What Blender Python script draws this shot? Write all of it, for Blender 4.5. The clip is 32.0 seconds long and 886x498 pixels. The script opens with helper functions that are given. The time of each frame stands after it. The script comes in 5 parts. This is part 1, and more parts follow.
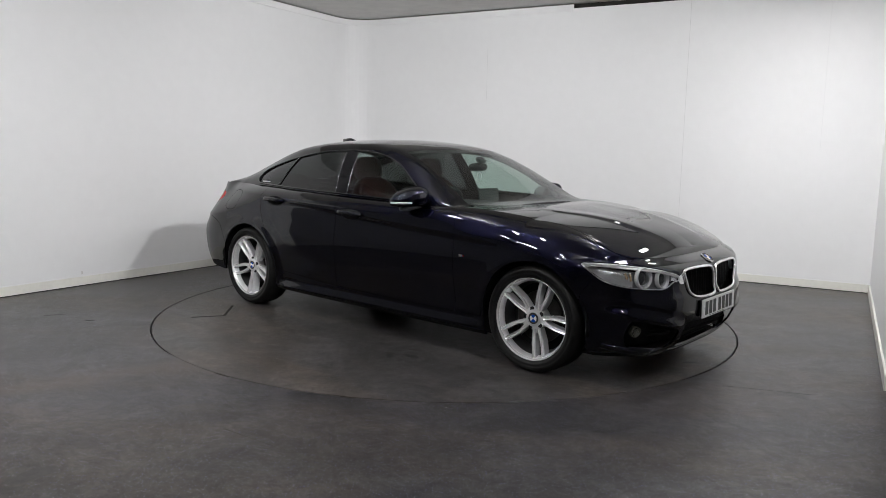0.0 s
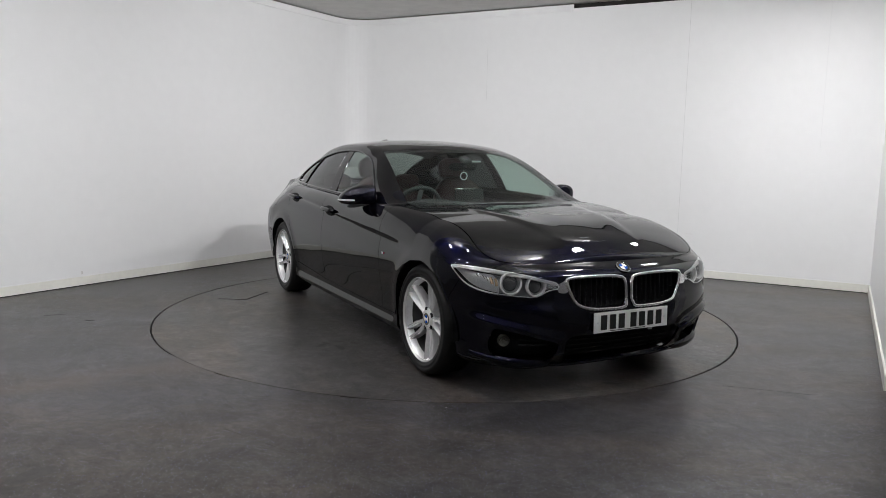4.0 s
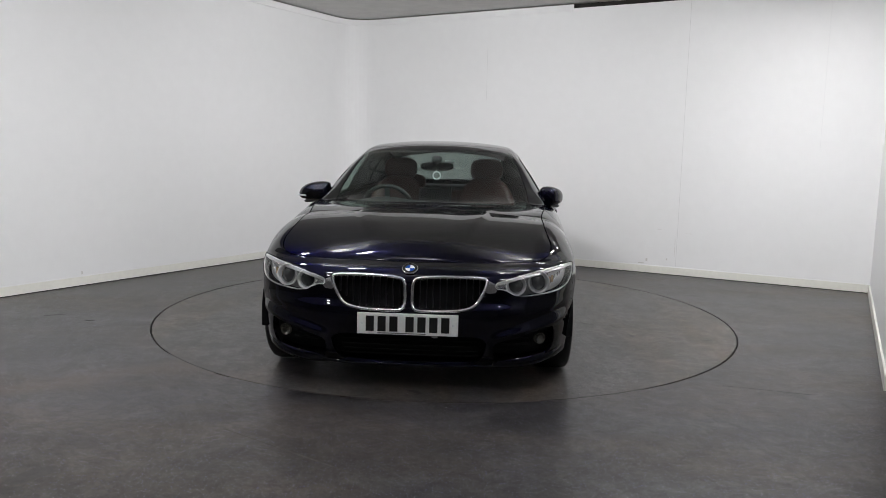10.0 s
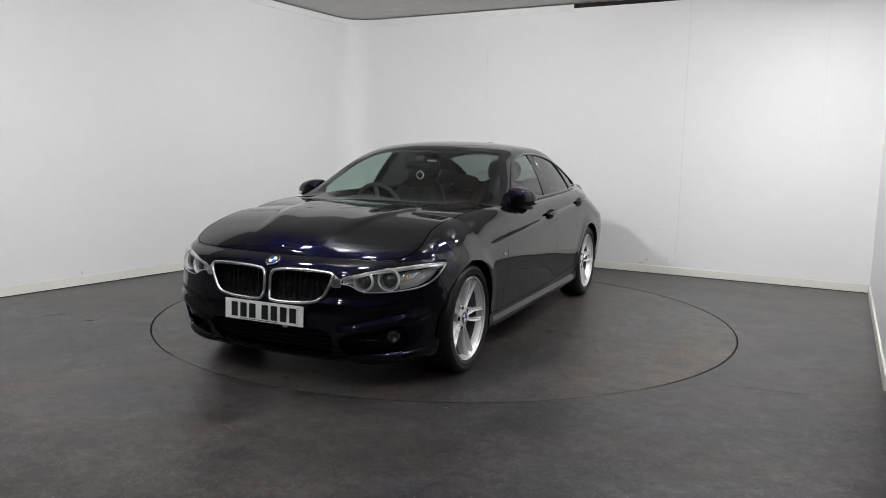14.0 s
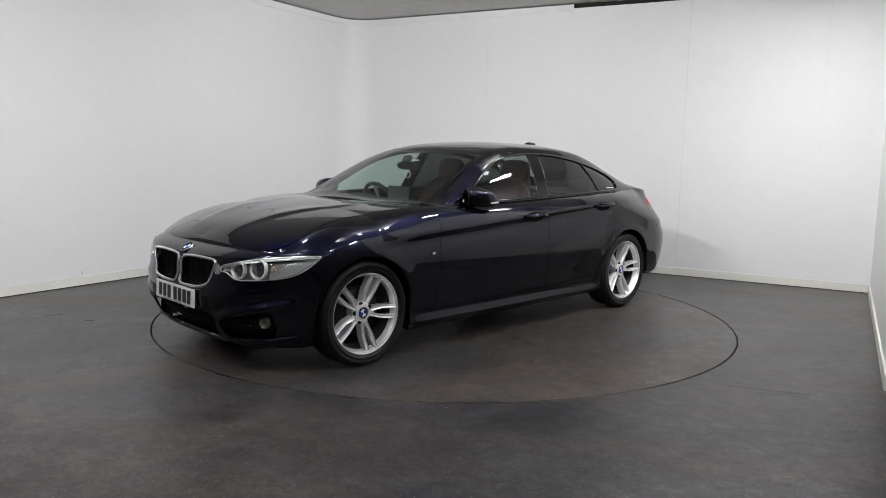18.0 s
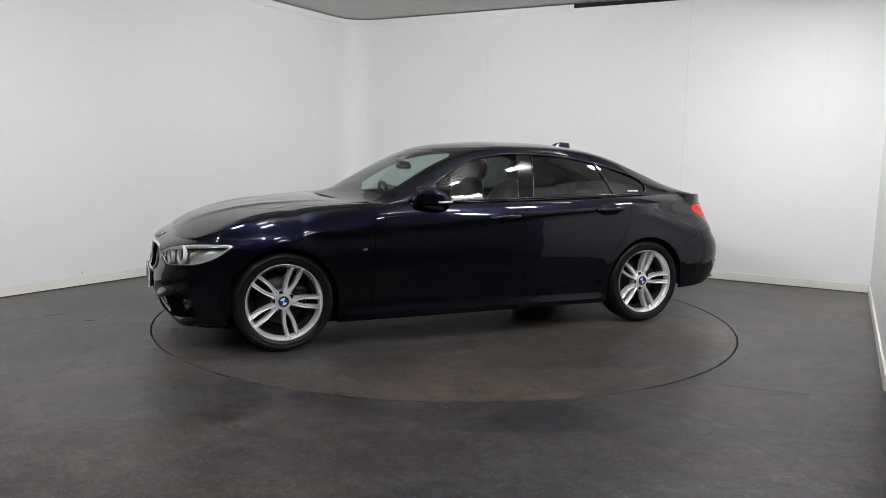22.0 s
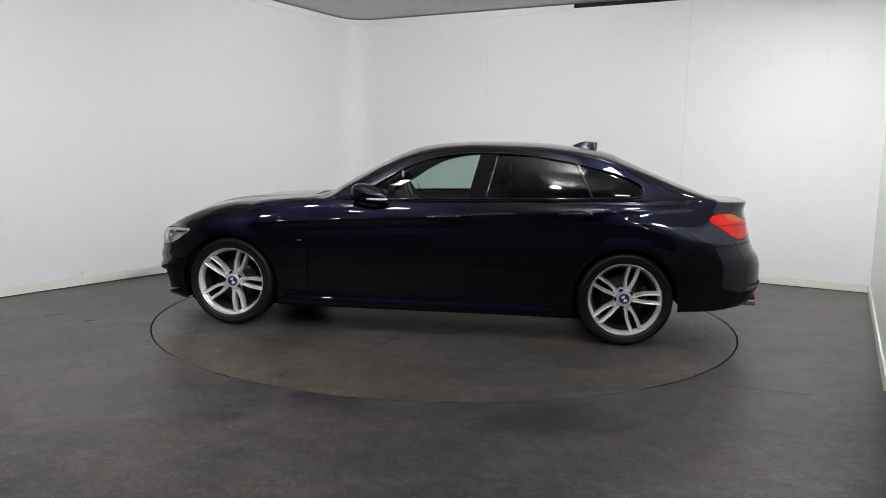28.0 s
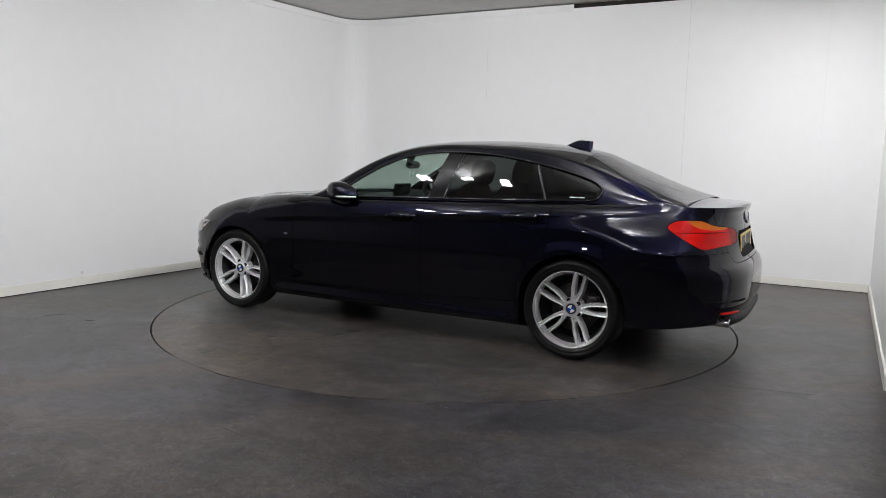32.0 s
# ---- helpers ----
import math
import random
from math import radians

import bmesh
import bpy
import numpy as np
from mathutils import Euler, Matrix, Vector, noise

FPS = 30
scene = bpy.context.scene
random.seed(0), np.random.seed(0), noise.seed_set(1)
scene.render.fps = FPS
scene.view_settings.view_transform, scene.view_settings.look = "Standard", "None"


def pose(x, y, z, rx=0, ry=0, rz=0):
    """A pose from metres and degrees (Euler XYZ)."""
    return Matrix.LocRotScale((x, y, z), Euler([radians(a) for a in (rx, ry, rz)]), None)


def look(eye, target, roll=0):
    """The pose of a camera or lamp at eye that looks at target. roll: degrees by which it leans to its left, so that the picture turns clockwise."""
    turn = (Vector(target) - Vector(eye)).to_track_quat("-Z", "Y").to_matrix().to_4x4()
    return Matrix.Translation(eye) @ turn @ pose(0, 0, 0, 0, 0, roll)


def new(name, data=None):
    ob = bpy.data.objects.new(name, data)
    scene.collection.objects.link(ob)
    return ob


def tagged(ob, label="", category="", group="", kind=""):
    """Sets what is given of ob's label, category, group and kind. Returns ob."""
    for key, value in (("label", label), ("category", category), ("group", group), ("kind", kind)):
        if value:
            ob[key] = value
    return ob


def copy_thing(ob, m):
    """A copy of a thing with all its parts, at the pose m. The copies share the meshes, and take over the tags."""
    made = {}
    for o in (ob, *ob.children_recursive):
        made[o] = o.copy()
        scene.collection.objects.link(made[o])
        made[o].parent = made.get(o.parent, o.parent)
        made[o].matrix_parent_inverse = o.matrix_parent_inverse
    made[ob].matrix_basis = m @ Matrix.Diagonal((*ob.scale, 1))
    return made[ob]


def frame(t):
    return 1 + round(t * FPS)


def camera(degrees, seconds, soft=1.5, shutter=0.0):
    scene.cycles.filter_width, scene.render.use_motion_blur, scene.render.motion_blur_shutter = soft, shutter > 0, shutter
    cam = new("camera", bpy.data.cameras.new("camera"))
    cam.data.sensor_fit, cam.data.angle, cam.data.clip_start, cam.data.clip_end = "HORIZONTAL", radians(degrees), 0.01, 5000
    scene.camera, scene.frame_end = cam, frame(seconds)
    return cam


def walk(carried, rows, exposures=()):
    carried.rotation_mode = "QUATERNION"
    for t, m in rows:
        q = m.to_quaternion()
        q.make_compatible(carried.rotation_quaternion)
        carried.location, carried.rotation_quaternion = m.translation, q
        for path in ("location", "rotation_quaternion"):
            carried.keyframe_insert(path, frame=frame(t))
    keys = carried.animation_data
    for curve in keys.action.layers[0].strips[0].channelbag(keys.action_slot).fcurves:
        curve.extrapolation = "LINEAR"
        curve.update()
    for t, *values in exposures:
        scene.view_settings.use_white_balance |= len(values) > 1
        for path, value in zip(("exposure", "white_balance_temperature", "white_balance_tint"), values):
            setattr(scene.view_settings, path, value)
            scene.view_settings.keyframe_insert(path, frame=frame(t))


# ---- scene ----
# The floor is z = 0, the turntable's centre is the origin; the camera stands still.
cam = camera(61.83, 32.0, soft=0.7)
EYE = (0.0, -5.940, 1.281)
STAND = look(EYE, (-0.00353, -4.948, 1.1533), 1.222)
walk(cam, [(0.0, STAND), (32.0, STAND)])

SECONDS = 32.0
CAR_AT = (0.060, -0.058)


def turn_at(t):
    """The turntable's angle in degrees, clockwise seen from above."""
    return -40.79 - 5.2581 * t + 0.00204 * (t - 16) ** 2


# ---- light ----
world = bpy.data.worlds.new("world")
scene.world = world
world.use_nodes = True
world.node_tree.nodes["Background"].inputs[0].default_value = (0.02, 0.02, 0.022, 1)
world.node_tree.nodes["Background"].inputs[1].default_value = 0.2
scene.view_settings.exposure = 0.0
LAMP_POWER = 97.0
# power of the added, unseen wall spotlights
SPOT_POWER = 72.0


# ---- materials ----
def material(name, colour, rough=0.5, metal=0.0, coat=0.0, spread=0.0, scale=8.0, bump=0.0, bump_scale=60.0, spec=0.5, emit=None):
    """A principled material; spread varies its brightness in broad stains and fine grain."""
    m = bpy.data.materials.new(name)
    m.use_nodes = True
    n, l = m.node_tree.nodes, m.node_tree.links
    p = n["Principled BSDF"]
    p.inputs["Base Color"].default_value = (*colour, 1)
    p.inputs["Roughness"].default_value = rough
    p.inputs["Metallic"].default_value = metal
    p.inputs["Coat Weight"].default_value = coat
    p.inputs["Coat Roughness"].default_value = 0.02
    p.inputs["Specular IOR Level"].default_value = spec
    if emit:
        p.inputs["Emission Color"].default_value = (*emit[:3], 1)
        p.inputs["Emission Strength"].default_value = emit[3]
    if spread or bump:
        tc = n.new("ShaderNodeTexCoord")
    if spread:
        a, b = n.new("ShaderNodeTexNoise"), n.new("ShaderNodeTexNoise")
        a.inputs["Scale"].default_value, b.inputs["Scale"].default_value = scale, scale * 12
        a.inputs["Detail"].default_value = 6
        add = n.new("ShaderNodeMath")
        add.operation = "ADD"
        rng = n.new("ShaderNodeMapRange")
        rng.inputs["From Min"].default_value, rng.inputs["From Max"].default_value = 0.78, 1.22
        rng.inputs["To Min"].default_value, rng.inputs["To Max"].default_value = 1 - spread, 1 + spread
        mix = n.new("ShaderNodeMix")
        mix.data_type, mix.blend_type = "RGBA", "MULTIPLY"
        mix.inputs[0].default_value = 1
        mix.inputs[6].default_value = (*colour, 1)
        l.new(tc.outputs["Object"], a.inputs["Vector"]), l.new(tc.outputs["Object"], b.inputs["Vector"])
        l.new(a.outputs["Fac"], add.inputs[0]), l.new(b.outputs["Fac"], add.inputs[1])
        l.new(add.outputs[0], rng.inputs["Value"]), l.new(rng.outputs[0], mix.inputs[7])
        l.new(mix.outputs[2], p.inputs["Base Color"])
    if bump:
        c, bp = n.new("ShaderNodeTexNoise"), n.new("ShaderNodeBump")
        c.inputs["Scale"].default_value = bump_scale
        c.inputs["Detail"].default_value = 4
        bp.inputs["Strength"].default_value, bp.inputs["Distance"].default_value = bump, 0.002
        l.new(tc.outputs["Object"], c.inputs["Vector"]), l.new(c.outputs["Fac"], bp.inputs["Height"]), l.new(bp.outputs[0], p.inputs["Normal"])
    return m


def glass_material(name, tint, gloss=0.03):
    """A thin pane: what is behind shows through its tint, gloss grows at grazing angles."""
    m = bpy.data.materials.new(name)
    m.use_nodes = True
    n, l = m.node_tree.nodes, m.node_tree.links
    n.remove(n["Principled BSDF"])
    tr, gl, mix, lw = n.new("ShaderNodeBsdfTransparent"), n.new("ShaderNodeBsdfGlossy"), n.new("ShaderNodeMixShader"), n.new("ShaderNodeLayerWeight")
    po, fr = n.new("ShaderNodeMath"), n.new("ShaderNodeMath")
    po.operation, fr.operation = "POWER", "MULTIPLY_ADD"
    lw.inputs[0].default_value, po.inputs[1].default_value = 0.5, 5.0
    fr.inputs[1].default_value, fr.inputs[2].default_value = 0.93, 0.07
    l.new(lw.outputs["Facing"], po.inputs[0]), l.new(po.outputs[0], fr.inputs[0])
    tr.inputs[0].default_value = (*tint, 1)
    gl.inputs["Roughness"].default_value = gloss
    l.new(fr.outputs[0], mix.inputs[0]), l.new(tr.outputs[0], mix.inputs[1]), l.new(gl.outputs[0], mix.inputs[2])
    l.new(mix.outputs[0], n["Material Output"].inputs["Surface"])
    return m


def floor_material(name, tint, flecks):
    """Dark safety vinyl: broad dirt, tyre-dust streaks, fine grain and pale and blue flecks."""
    m = material(name, tint, rough=0.42, spread=0.38, scale=1.3, bump=0.35, bump_scale=420, spec=0.26)
    n, l = m.node_tree.nodes, m.node_tree.links
    p = n["Principled BSDF"]
    base = p.inputs["Base Color"].links[0].from_socket
    tc = n.new("ShaderNodeTexCoord")
    # brown dust in broad patches
    d, dm = n.new("ShaderNodeTexNoise"), n.new("ShaderNodeMapping")
    dm.inputs["Scale"].default_value, dm.inputs["Rotation"].default_value = (0.45, 2.0, 1.0), (0, 0, -0.35)
    l.new(tc.outputs["Object"], dm.inputs["Vector"])
    d.inputs["Scale"].default_value, d.inputs["Detail"].default_value, d.inputs["Roughness"].default_value = 0.9, 8, 0.62
    dr = n.new("ShaderNodeMapRange")
    dr.inputs["From Min"].default_value, dr.inputs["From Max"].default_value, dr.inputs["To Max"].default_value = 0.44, 0.66, 0.7
    mx = n.new("ShaderNodeMix")
    mx.data_type = "RGBA"
    mx.inputs[7].default_value = (tint[0] * 2.0, tint[1] * 1.64, tint[2] * 1.22, 1)
    l.new(dm.outputs[0], d.inputs["Vector"]), l.new(d.outputs["Fac"], dr.inputs["Value"])
    l.new(dr.outputs[0], mx.inputs[0]), l.new(base, mx.inputs[6])
    out = mx.outputs[2]
    # mottled grain at the size of a hand and of a coin
    for size, lo, hi in ((2.6, 0.80, 1.20), (9.0, 0.64, 1.36), (40.0, 0.60, 1.44), (150.0, 0.66, 1.38)):
        g, gr, gm = n.new("ShaderNodeTexNoise"), n.new("ShaderNodeMapRange"), n.new("ShaderNodeMix")
        g.inputs["Scale"].default_value, g.inputs["Detail"].default_value, g.inputs["Roughness"].default_value = size, 6, 0.7
        gr.inputs["From Min"].default_value, gr.inputs["From Max"].default_value = 0.36, 0.64
        gr.inputs["To Min"].default_value, gr.inputs["To Max"].default_value = lo, hi
        gm.data_type, gm.blend_type = "RGBA", "MULTIPLY"
        gm.inputs[0].default_value = 1
        l.new(tc.outputs["Object"], g.inputs["Vector"]), l.new(g.outputs["Fac"], gr.inputs["Value"])
        l.new(out, gm.inputs[6]), l.new(gr.outputs[0], gm.inputs[7])
        out = gm.outputs[2]
    # dark scuffs, stretched
    mp, s = n.new("ShaderNodeMapping"), n.new("ShaderNodeTexNoise")
    mp.inputs["Scale"].default_value = (1.6, 3.2, 1.0)
    mp.inputs["Rotation"].default_value = (0, 0, 0.5)
    s.inputs["Scale"].default_value, s.inputs["Detail"].default_value = 1.6, 5
    sr = n.new("ShaderNodeMapRange")
    sr.inputs["From Min"].default_value, sr.inputs["From Max"].default_value, sr.inputs["To Max"].default_value = 0.54, 0.72, 0.5
    m2 = n.new("ShaderNodeMix")
    m2.data_type = "RGBA"
    m2.inputs[7].default_value = (tint[0] * 0.55, tint[1] * 0.53, tint[2] * 0.54, 1)
    l.new(tc.outputs["Object"], mp.inputs["Vector"]), l.new(mp.outputs[0], s.inputs["Vector"]), l.new(s.outputs["Fac"], sr.inputs["Value"])
    l.new(sr.outputs[0], m2.inputs[0]), l.new(out, m2.inputs[6])
    out = m2.outputs[2]
    # a long streak of brown dust across the floor, broken by the noise
    if flecks > 0.3:
        sm, sx, sy, sg = n.new("ShaderNodeMapping"), n.new("ShaderNodeSeparateXYZ"), n.new("ShaderNodeMath"), n.new("ShaderNodeMapRange")
        sm.vector_type = "TEXTURE"
        sm.inputs["Location"].default_value, sm.inputs["Rotation"].default_value = (-2.0, -1.98, 0), (0, 0, 0.62)
        sy.operation = "ABSOLUTE"
        sg.interpolation_type = "SMOOTHSTEP"
        sg.inputs["From Min"].default_value, sg.inputs["From Max"].default_value = 0.02, 0.17
        sg.inputs["To Min"].default_value, sg.inputs["To Max"].default_value = 0.5, 0.0
        wob, far, cut, both_ = n.new("ShaderNodeMath"), n.new("ShaderNodeMath"), n.new("ShaderNodeMapRange"), n.new("ShaderNodeMath")
        wob.operation, wob.inputs[1].default_value, wob.inputs[2].default_value = "MULTIPLY_ADD", 0.35, -0.175
        far.operation, both_.operation = "ADD", "MULTIPLY"
        ends = n.new("ShaderNodeMath")
        ends.operation = "ABSOLUTE"
        cut.inputs["From Min"].default_value, cut.inputs["From Max"].default_value = 0.55, 1.1
        cut.inputs["To Min"].default_value, cut.inputs["To Max"].default_value = 1.0, 0.0
        m4 = n.new("ShaderNodeMix")
        m4.data_type = "RGBA"
        m4.inputs[7].default_value = (tint[0] * 2.2, tint[1] * 1.8, tint[2] * 1.35, 1)
        l.new(tc.outputs["Object"], sm.inputs["Vector"]), l.new(sm.outputs[0], sx.inputs[0])
        l.new(d.outputs["Fac"], wob.inputs[0]), l.new(wob.outputs[0], far.inputs[0]), l.new(sx.outputs[1], far.inputs[1])
        l.new(far.outputs[0], sy.inputs[0]), l.new(sy.outputs[0], sg.inputs["Value"])
        l.new(sx.outputs[0], ends.inputs[0]), l.new(ends.outputs[0], cut.inputs["Value"])
        l.new(sg.outputs[0], both_.inputs[0]), l.new(cut.outputs[0], both_.inputs[1])
        l.new(both_.outputs[0], m4.inputs[0]), l.new(out, m4.inputs[6])
        out = m4.outputs[2]
    # flecks: the cores of small cells, a few of them pale or blue
    if flecks:
        v = n.new("ShaderNodeTexVoronoi")
        v.voronoi_dimensions = "2D"
        v.inputs["Scale"].default_value = 75
        size = n.new("ShaderNodeMath")
        size.operation, size.inputs[1].default_value, size.inputs[2].default_value = "MULTIPLY_ADD", 0.20, 0.01
        lt = n.new("ShaderNodeMath")
        lt.operation = "LESS_THAN"
        sep = n.new("ShaderNodeSeparateColor")
        gt = n.new("ShaderNodeMath")
        gt.operation, gt.inputs[1].default_value = "GREATER_THAN", 1 - flecks
        mul = n.new("ShaderNodeMath")
        mul.operation = "MULTIPLY"
        ramp = n.new("ShaderNodeValToRGB")
        ramp.color_ramp.elements[0].color, ramp.color_ramp.elements[1].color = (0.09, 0.085, 0.27, 1), (0.38, 0.38, 0.44, 1)
        m3 = n.new("ShaderNodeMix")
        m3.data_type = "RGBA"
        l.new(tc.outputs["Object"], v.inputs["Vector"])
        l.new(sep.outputs[2], size.inputs[0]), l.new(size.outputs[0], lt.inputs[1]), l.new(v.outputs["Distance"], lt.inputs[0]), l.new(v.outputs["Color"], sep.inputs[0]), l.new(sep.outputs[0], gt.inputs[0])
        l.new(lt.outputs[0], mul.inputs[0]), l.new(gt.outputs[0], mul.inputs[1]), l.new(sep.outputs[1], ramp.inputs[0])
        l.new(mul.outputs[0], m3.inputs[0]), l.new(out, m3.inputs[6]), l.new(ramp.outputs[0], m3.inputs[7])
        out = m3.outputs[2]
    l.new(out, p.inputs["Base Color"])
    # worn patches shine more
    r = n.new("ShaderNodeMapRange")
    r.inputs["From Min"].default_value, r.inputs["From Max"].default_value = 0.3, 0.7
    r.inputs["To Min"].default_value, r.inputs["To Max"].default_value = 0.29, 0.37
    l.new(d.outputs["Fac"], r.inputs["Value"]), l.new(r.outputs[0], p.inputs["Roughness"])
    return m


M_FLOOR = floor_material("floor_vinyl", (0.0388, 0.0366, 0.0370), 0.55)
M_DISC = floor_material("turntable_vinyl", (0.052, 0.0486, 0.0476), 0.16)
M_WALL = material("wall_paint", (0.80, 0.80, 0.80), rough=0.55, spread=0.010, scale=0.8, bump=0.08, bump_scale=30)
M_SKIRTING = material("skirting_paint", (0.79, 0.78, 0.72), rough=0.4, spread=0.03, scale=2, bump=0.05, bump_scale=40)
M_CEILING = material("ceiling_tile", (0.66, 0.65, 0.63), rough=0.9, spread=0.06, scale=7, bump=0.6, bump_scale=90)
M_DARKWALL = material("unseen_wall_dark", (0.17, 0.17, 0.172), rough=0.7, spread=0.1, scale=2, bump=0.1, bump_scale=30)
M_DARK = material("dark_gap", (0.02, 0.018, 0.016), rough=0.9)
M_SEAM = material("wall_joint", (0.66, 0.66, 0.66), rough=0.7)
M_LAMP = material("lamp_diffuser", (0.9, 0.9, 0.9), emit=(0.985, 0.985, 1.0, LAMP_POWER))
M_LAMPFRAME = material("lamp_frame", (0.75, 0.75, 0.75), rough=0.4)
M_PAINT = material("car_paint", (0.0052, 0.0055, 0.0165), rough=0.33, metal=1.0, coat=1.0, spread=0.10, scale=900)
M_PAINT.node_tree.nodes["Principled BSDF"].inputs["Specular Tint"].default_value = (0.03, 0.03, 0.10, 1)
M_GLOSSBLACK = material("gloss_black", (0.006, 0.006, 0.007), rough=0.08, coat=0.5)
M_POST = material("door_post_film", (0.006, 0.006, 0.007), rough=0.14, spec=0.22)
M_BLACK = material("black_plastic", (0.018, 0.018, 0.020), rough=0.5, spread=0.1, scale=40, bump=0.15, bump_scale=300)
M_INNER = material("inner_body", (0.009, 0.009, 0.010), rough=0.8, spec=0.15)
M_TYRE = material("tyre_rubber", (0.007, 0.007, 0.007), rough=0.5, spread=0.15, scale=25, bump=0.2, bump_scale=200, spec=0.3)
M_ALLOY = material("alloy_silver", (0.97, 0.97, 0.98), rough=0.24, metal=0.52, coat=0.8, spread=0.05, scale=60)
# barrel: the alloy made near-black for the shade inside the wheel
M_BARREL = material("alloy_barrel_shade", (0.05, 0.05, 0.052), rough=0.45, metal=0.6)
M_ALLOYDARK = material("alloy_shade", (0.42, 0.42, 0.43), rough=0.36, metal=0.75, spread=0.06, scale=40)
# on the rim: greyer silver that paints the shade inside its lip
M_RIMSLOPE = material("rim_slope_silver", (0.80, 0.80, 0.81), rough=0.34, metal=0.65, spread=0.06, scale=40)
M_EDGEGLINT = material("window_edge_glint", (0.20, 0.20, 0.21), rough=0.24, metal=1.0)
M_CHROME = material("satin_chrome", (0.90, 0.90, 0.91), rough=0.24, metal=1.0)
M_STEEL = material("brake_steel", (0.045, 0.042, 0.040), rough=0.42, metal=0.9, spread=0.2, scale=30)
M_WHITE = material("plate_white", (0.86, 0.86, 0.85), rough=0.3, spread=0.03, scale=30)
M_YELLOW = material("plate_yellow", (0.72, 0.50, 0.05), rough=0.3, spread=0.03, scale=30)
M_INK = material("plate_black", (0.01, 0.01, 0.01), rough=0.35)
M_BLUE = material("roundel_blue", (0.010, 0.075, 0.40), rough=0.25, coat=0.3)
M_ENAMEL = material("emblem_black", (0.006, 0.006, 0.006), rough=0.5, spec=0.12)
M_PALE = material("roundel_white", (0.85, 0.86, 0.88), rough=0.2, coat=0.8)
M_TAILAMBER = material("tail_amber", (0.55, 0.13, 0.015), rough=0.16, spec=0.2)
M_RED = material("tail_lens", (0.58, 0.007, 0.005), rough=0.16, spec=0.2)
M_DEEPRED = material("tail_lens_inner", (0.30, 0.006, 0.006), rough=0.16, spec=0.2)
M_AMBER = material("amber_lens", (0.70, 0.52, 0.36), rough=0.12, coat=1.0)
M_LAMPGREY = material("lamp_trim", (0.92, 0.92, 0.93), rough=0.22, metal=0.25, coat=0.8)
M_HOUSING = material("lamp_housing", (0.22, 0.22, 0.23), rough=0.30, metal=0.45)
M_PROJECTOR = material("projector_lens", (0.05, 0.052, 0.055), rough=0.05, coat=1.0)
M_LEATHER = material("red_leather", (0.062, 0.011, 0.009), rough=0.45, spread=0.15, scale=14, bump=0.3, bump_scale=150)
M_TRIM = material("interior_trim", (0.022, 0.022, 0.024), rough=0.6, spread=0.12, scale=20, bump=0.25, bump_scale=180)
M_HEADLINER = material("headliner", (0.10, 0.10, 0.10), rough=0.9)
M_GLASS = glass_material("clear_glass", (0.66, 0.77, 0.72))
M_REARGLASS = glass_material("rear_tint", (0.36, 0.39, 0.38))
M_PRIVACY = glass_material("privacy_glass", (0.085, 0.09, 0.09))
M_FOGBOWL = material("fog_bowl", (0.20, 0.195, 0.17), rough=0.25, metal=0.7)
M_LENS = glass_material("lamp_lens", (0.93, 0.94, 0.94))


# ---- mesh tools ----
def mesh_of(name, verts, faces, mat, normals=None, smooth=True):
    me = bpy.data.meshes.new(name)
    me.from_pydata([tuple(map(float, v)) for v in verts], [], [tuple(map(int, f)) for f in faces])
    me.materials.append(mat)
    if smooth:
        me.polygons.foreach_set("use_smooth", [True] * len(me.polygons))
    if normals is not None:
        me.normals_split_custom_set_from_vertices([tuple(map(float, v)) for v in normals])
    me.update()
    return me


def part_mesh(name, me, parent, label="", m=None):
    ob = new(name, me)
    ob.parent = parent
    if m is not None:
        ob.matrix_basis = m
    if label:
        ob["label"] = label
    return ob


def part(name, bm, mat, parent, label="", m=None, smooth=False):
    me = bpy.data.meshes.new(name)
    bm.to_mesh(me)
    bm.free()
    me.materials.append(mat)
    if smooth:
        me.polygons.foreach_set("use_smooth", [True] * len(me.polygons))
    return part_mesh(name, me, parent, label, m)


def box_bm(sx, sy, sz, bevel=0.0, segs=2, at=(0, 0, 0)):
    bm = bmesh.new()
    bmesh.ops.create_cube(bm, size=1)
    bmesh.ops.scale(bm, vec=(sx, sy, sz), verts=bm.verts)
    if bevel:
        bmesh.ops.bevel(bm, geom=bm.edges[:], offset=bevel, segments=segs, affect="EDGES", profile=0.5)
    bmesh.ops.translate(bm, vec=at, verts=bm.verts)
    return bm


def lathe_bm(profile, segs=48, axis="y"):
    """Turns (radius, height) pairs about the axis."""
    bm = bmesh.new()
    rings = []
    for r, h in profile:
        ring = []
        for i in range(segs):
            a = 2 * math.pi * i / segs
            p = (r * math.cos(a), h, r * math.sin(a)) if axis == "y" else (r * math.cos(a), r * math.sin(a), h) if axis == "z" else (h, r * math.cos(a), r * math.sin(a))
            ring.append(bm.verts.new(p))
        rings.append(ring)
    for a, b in zip(rings, rings[1:]):
        for i in range(segs):
            bm.faces.new((a[i], a[(i + 1) % segs], b[(i + 1) % segs], b[i]))
    bmesh.ops.recalc_face_normals(bm, faces=bm.faces)
    return bm


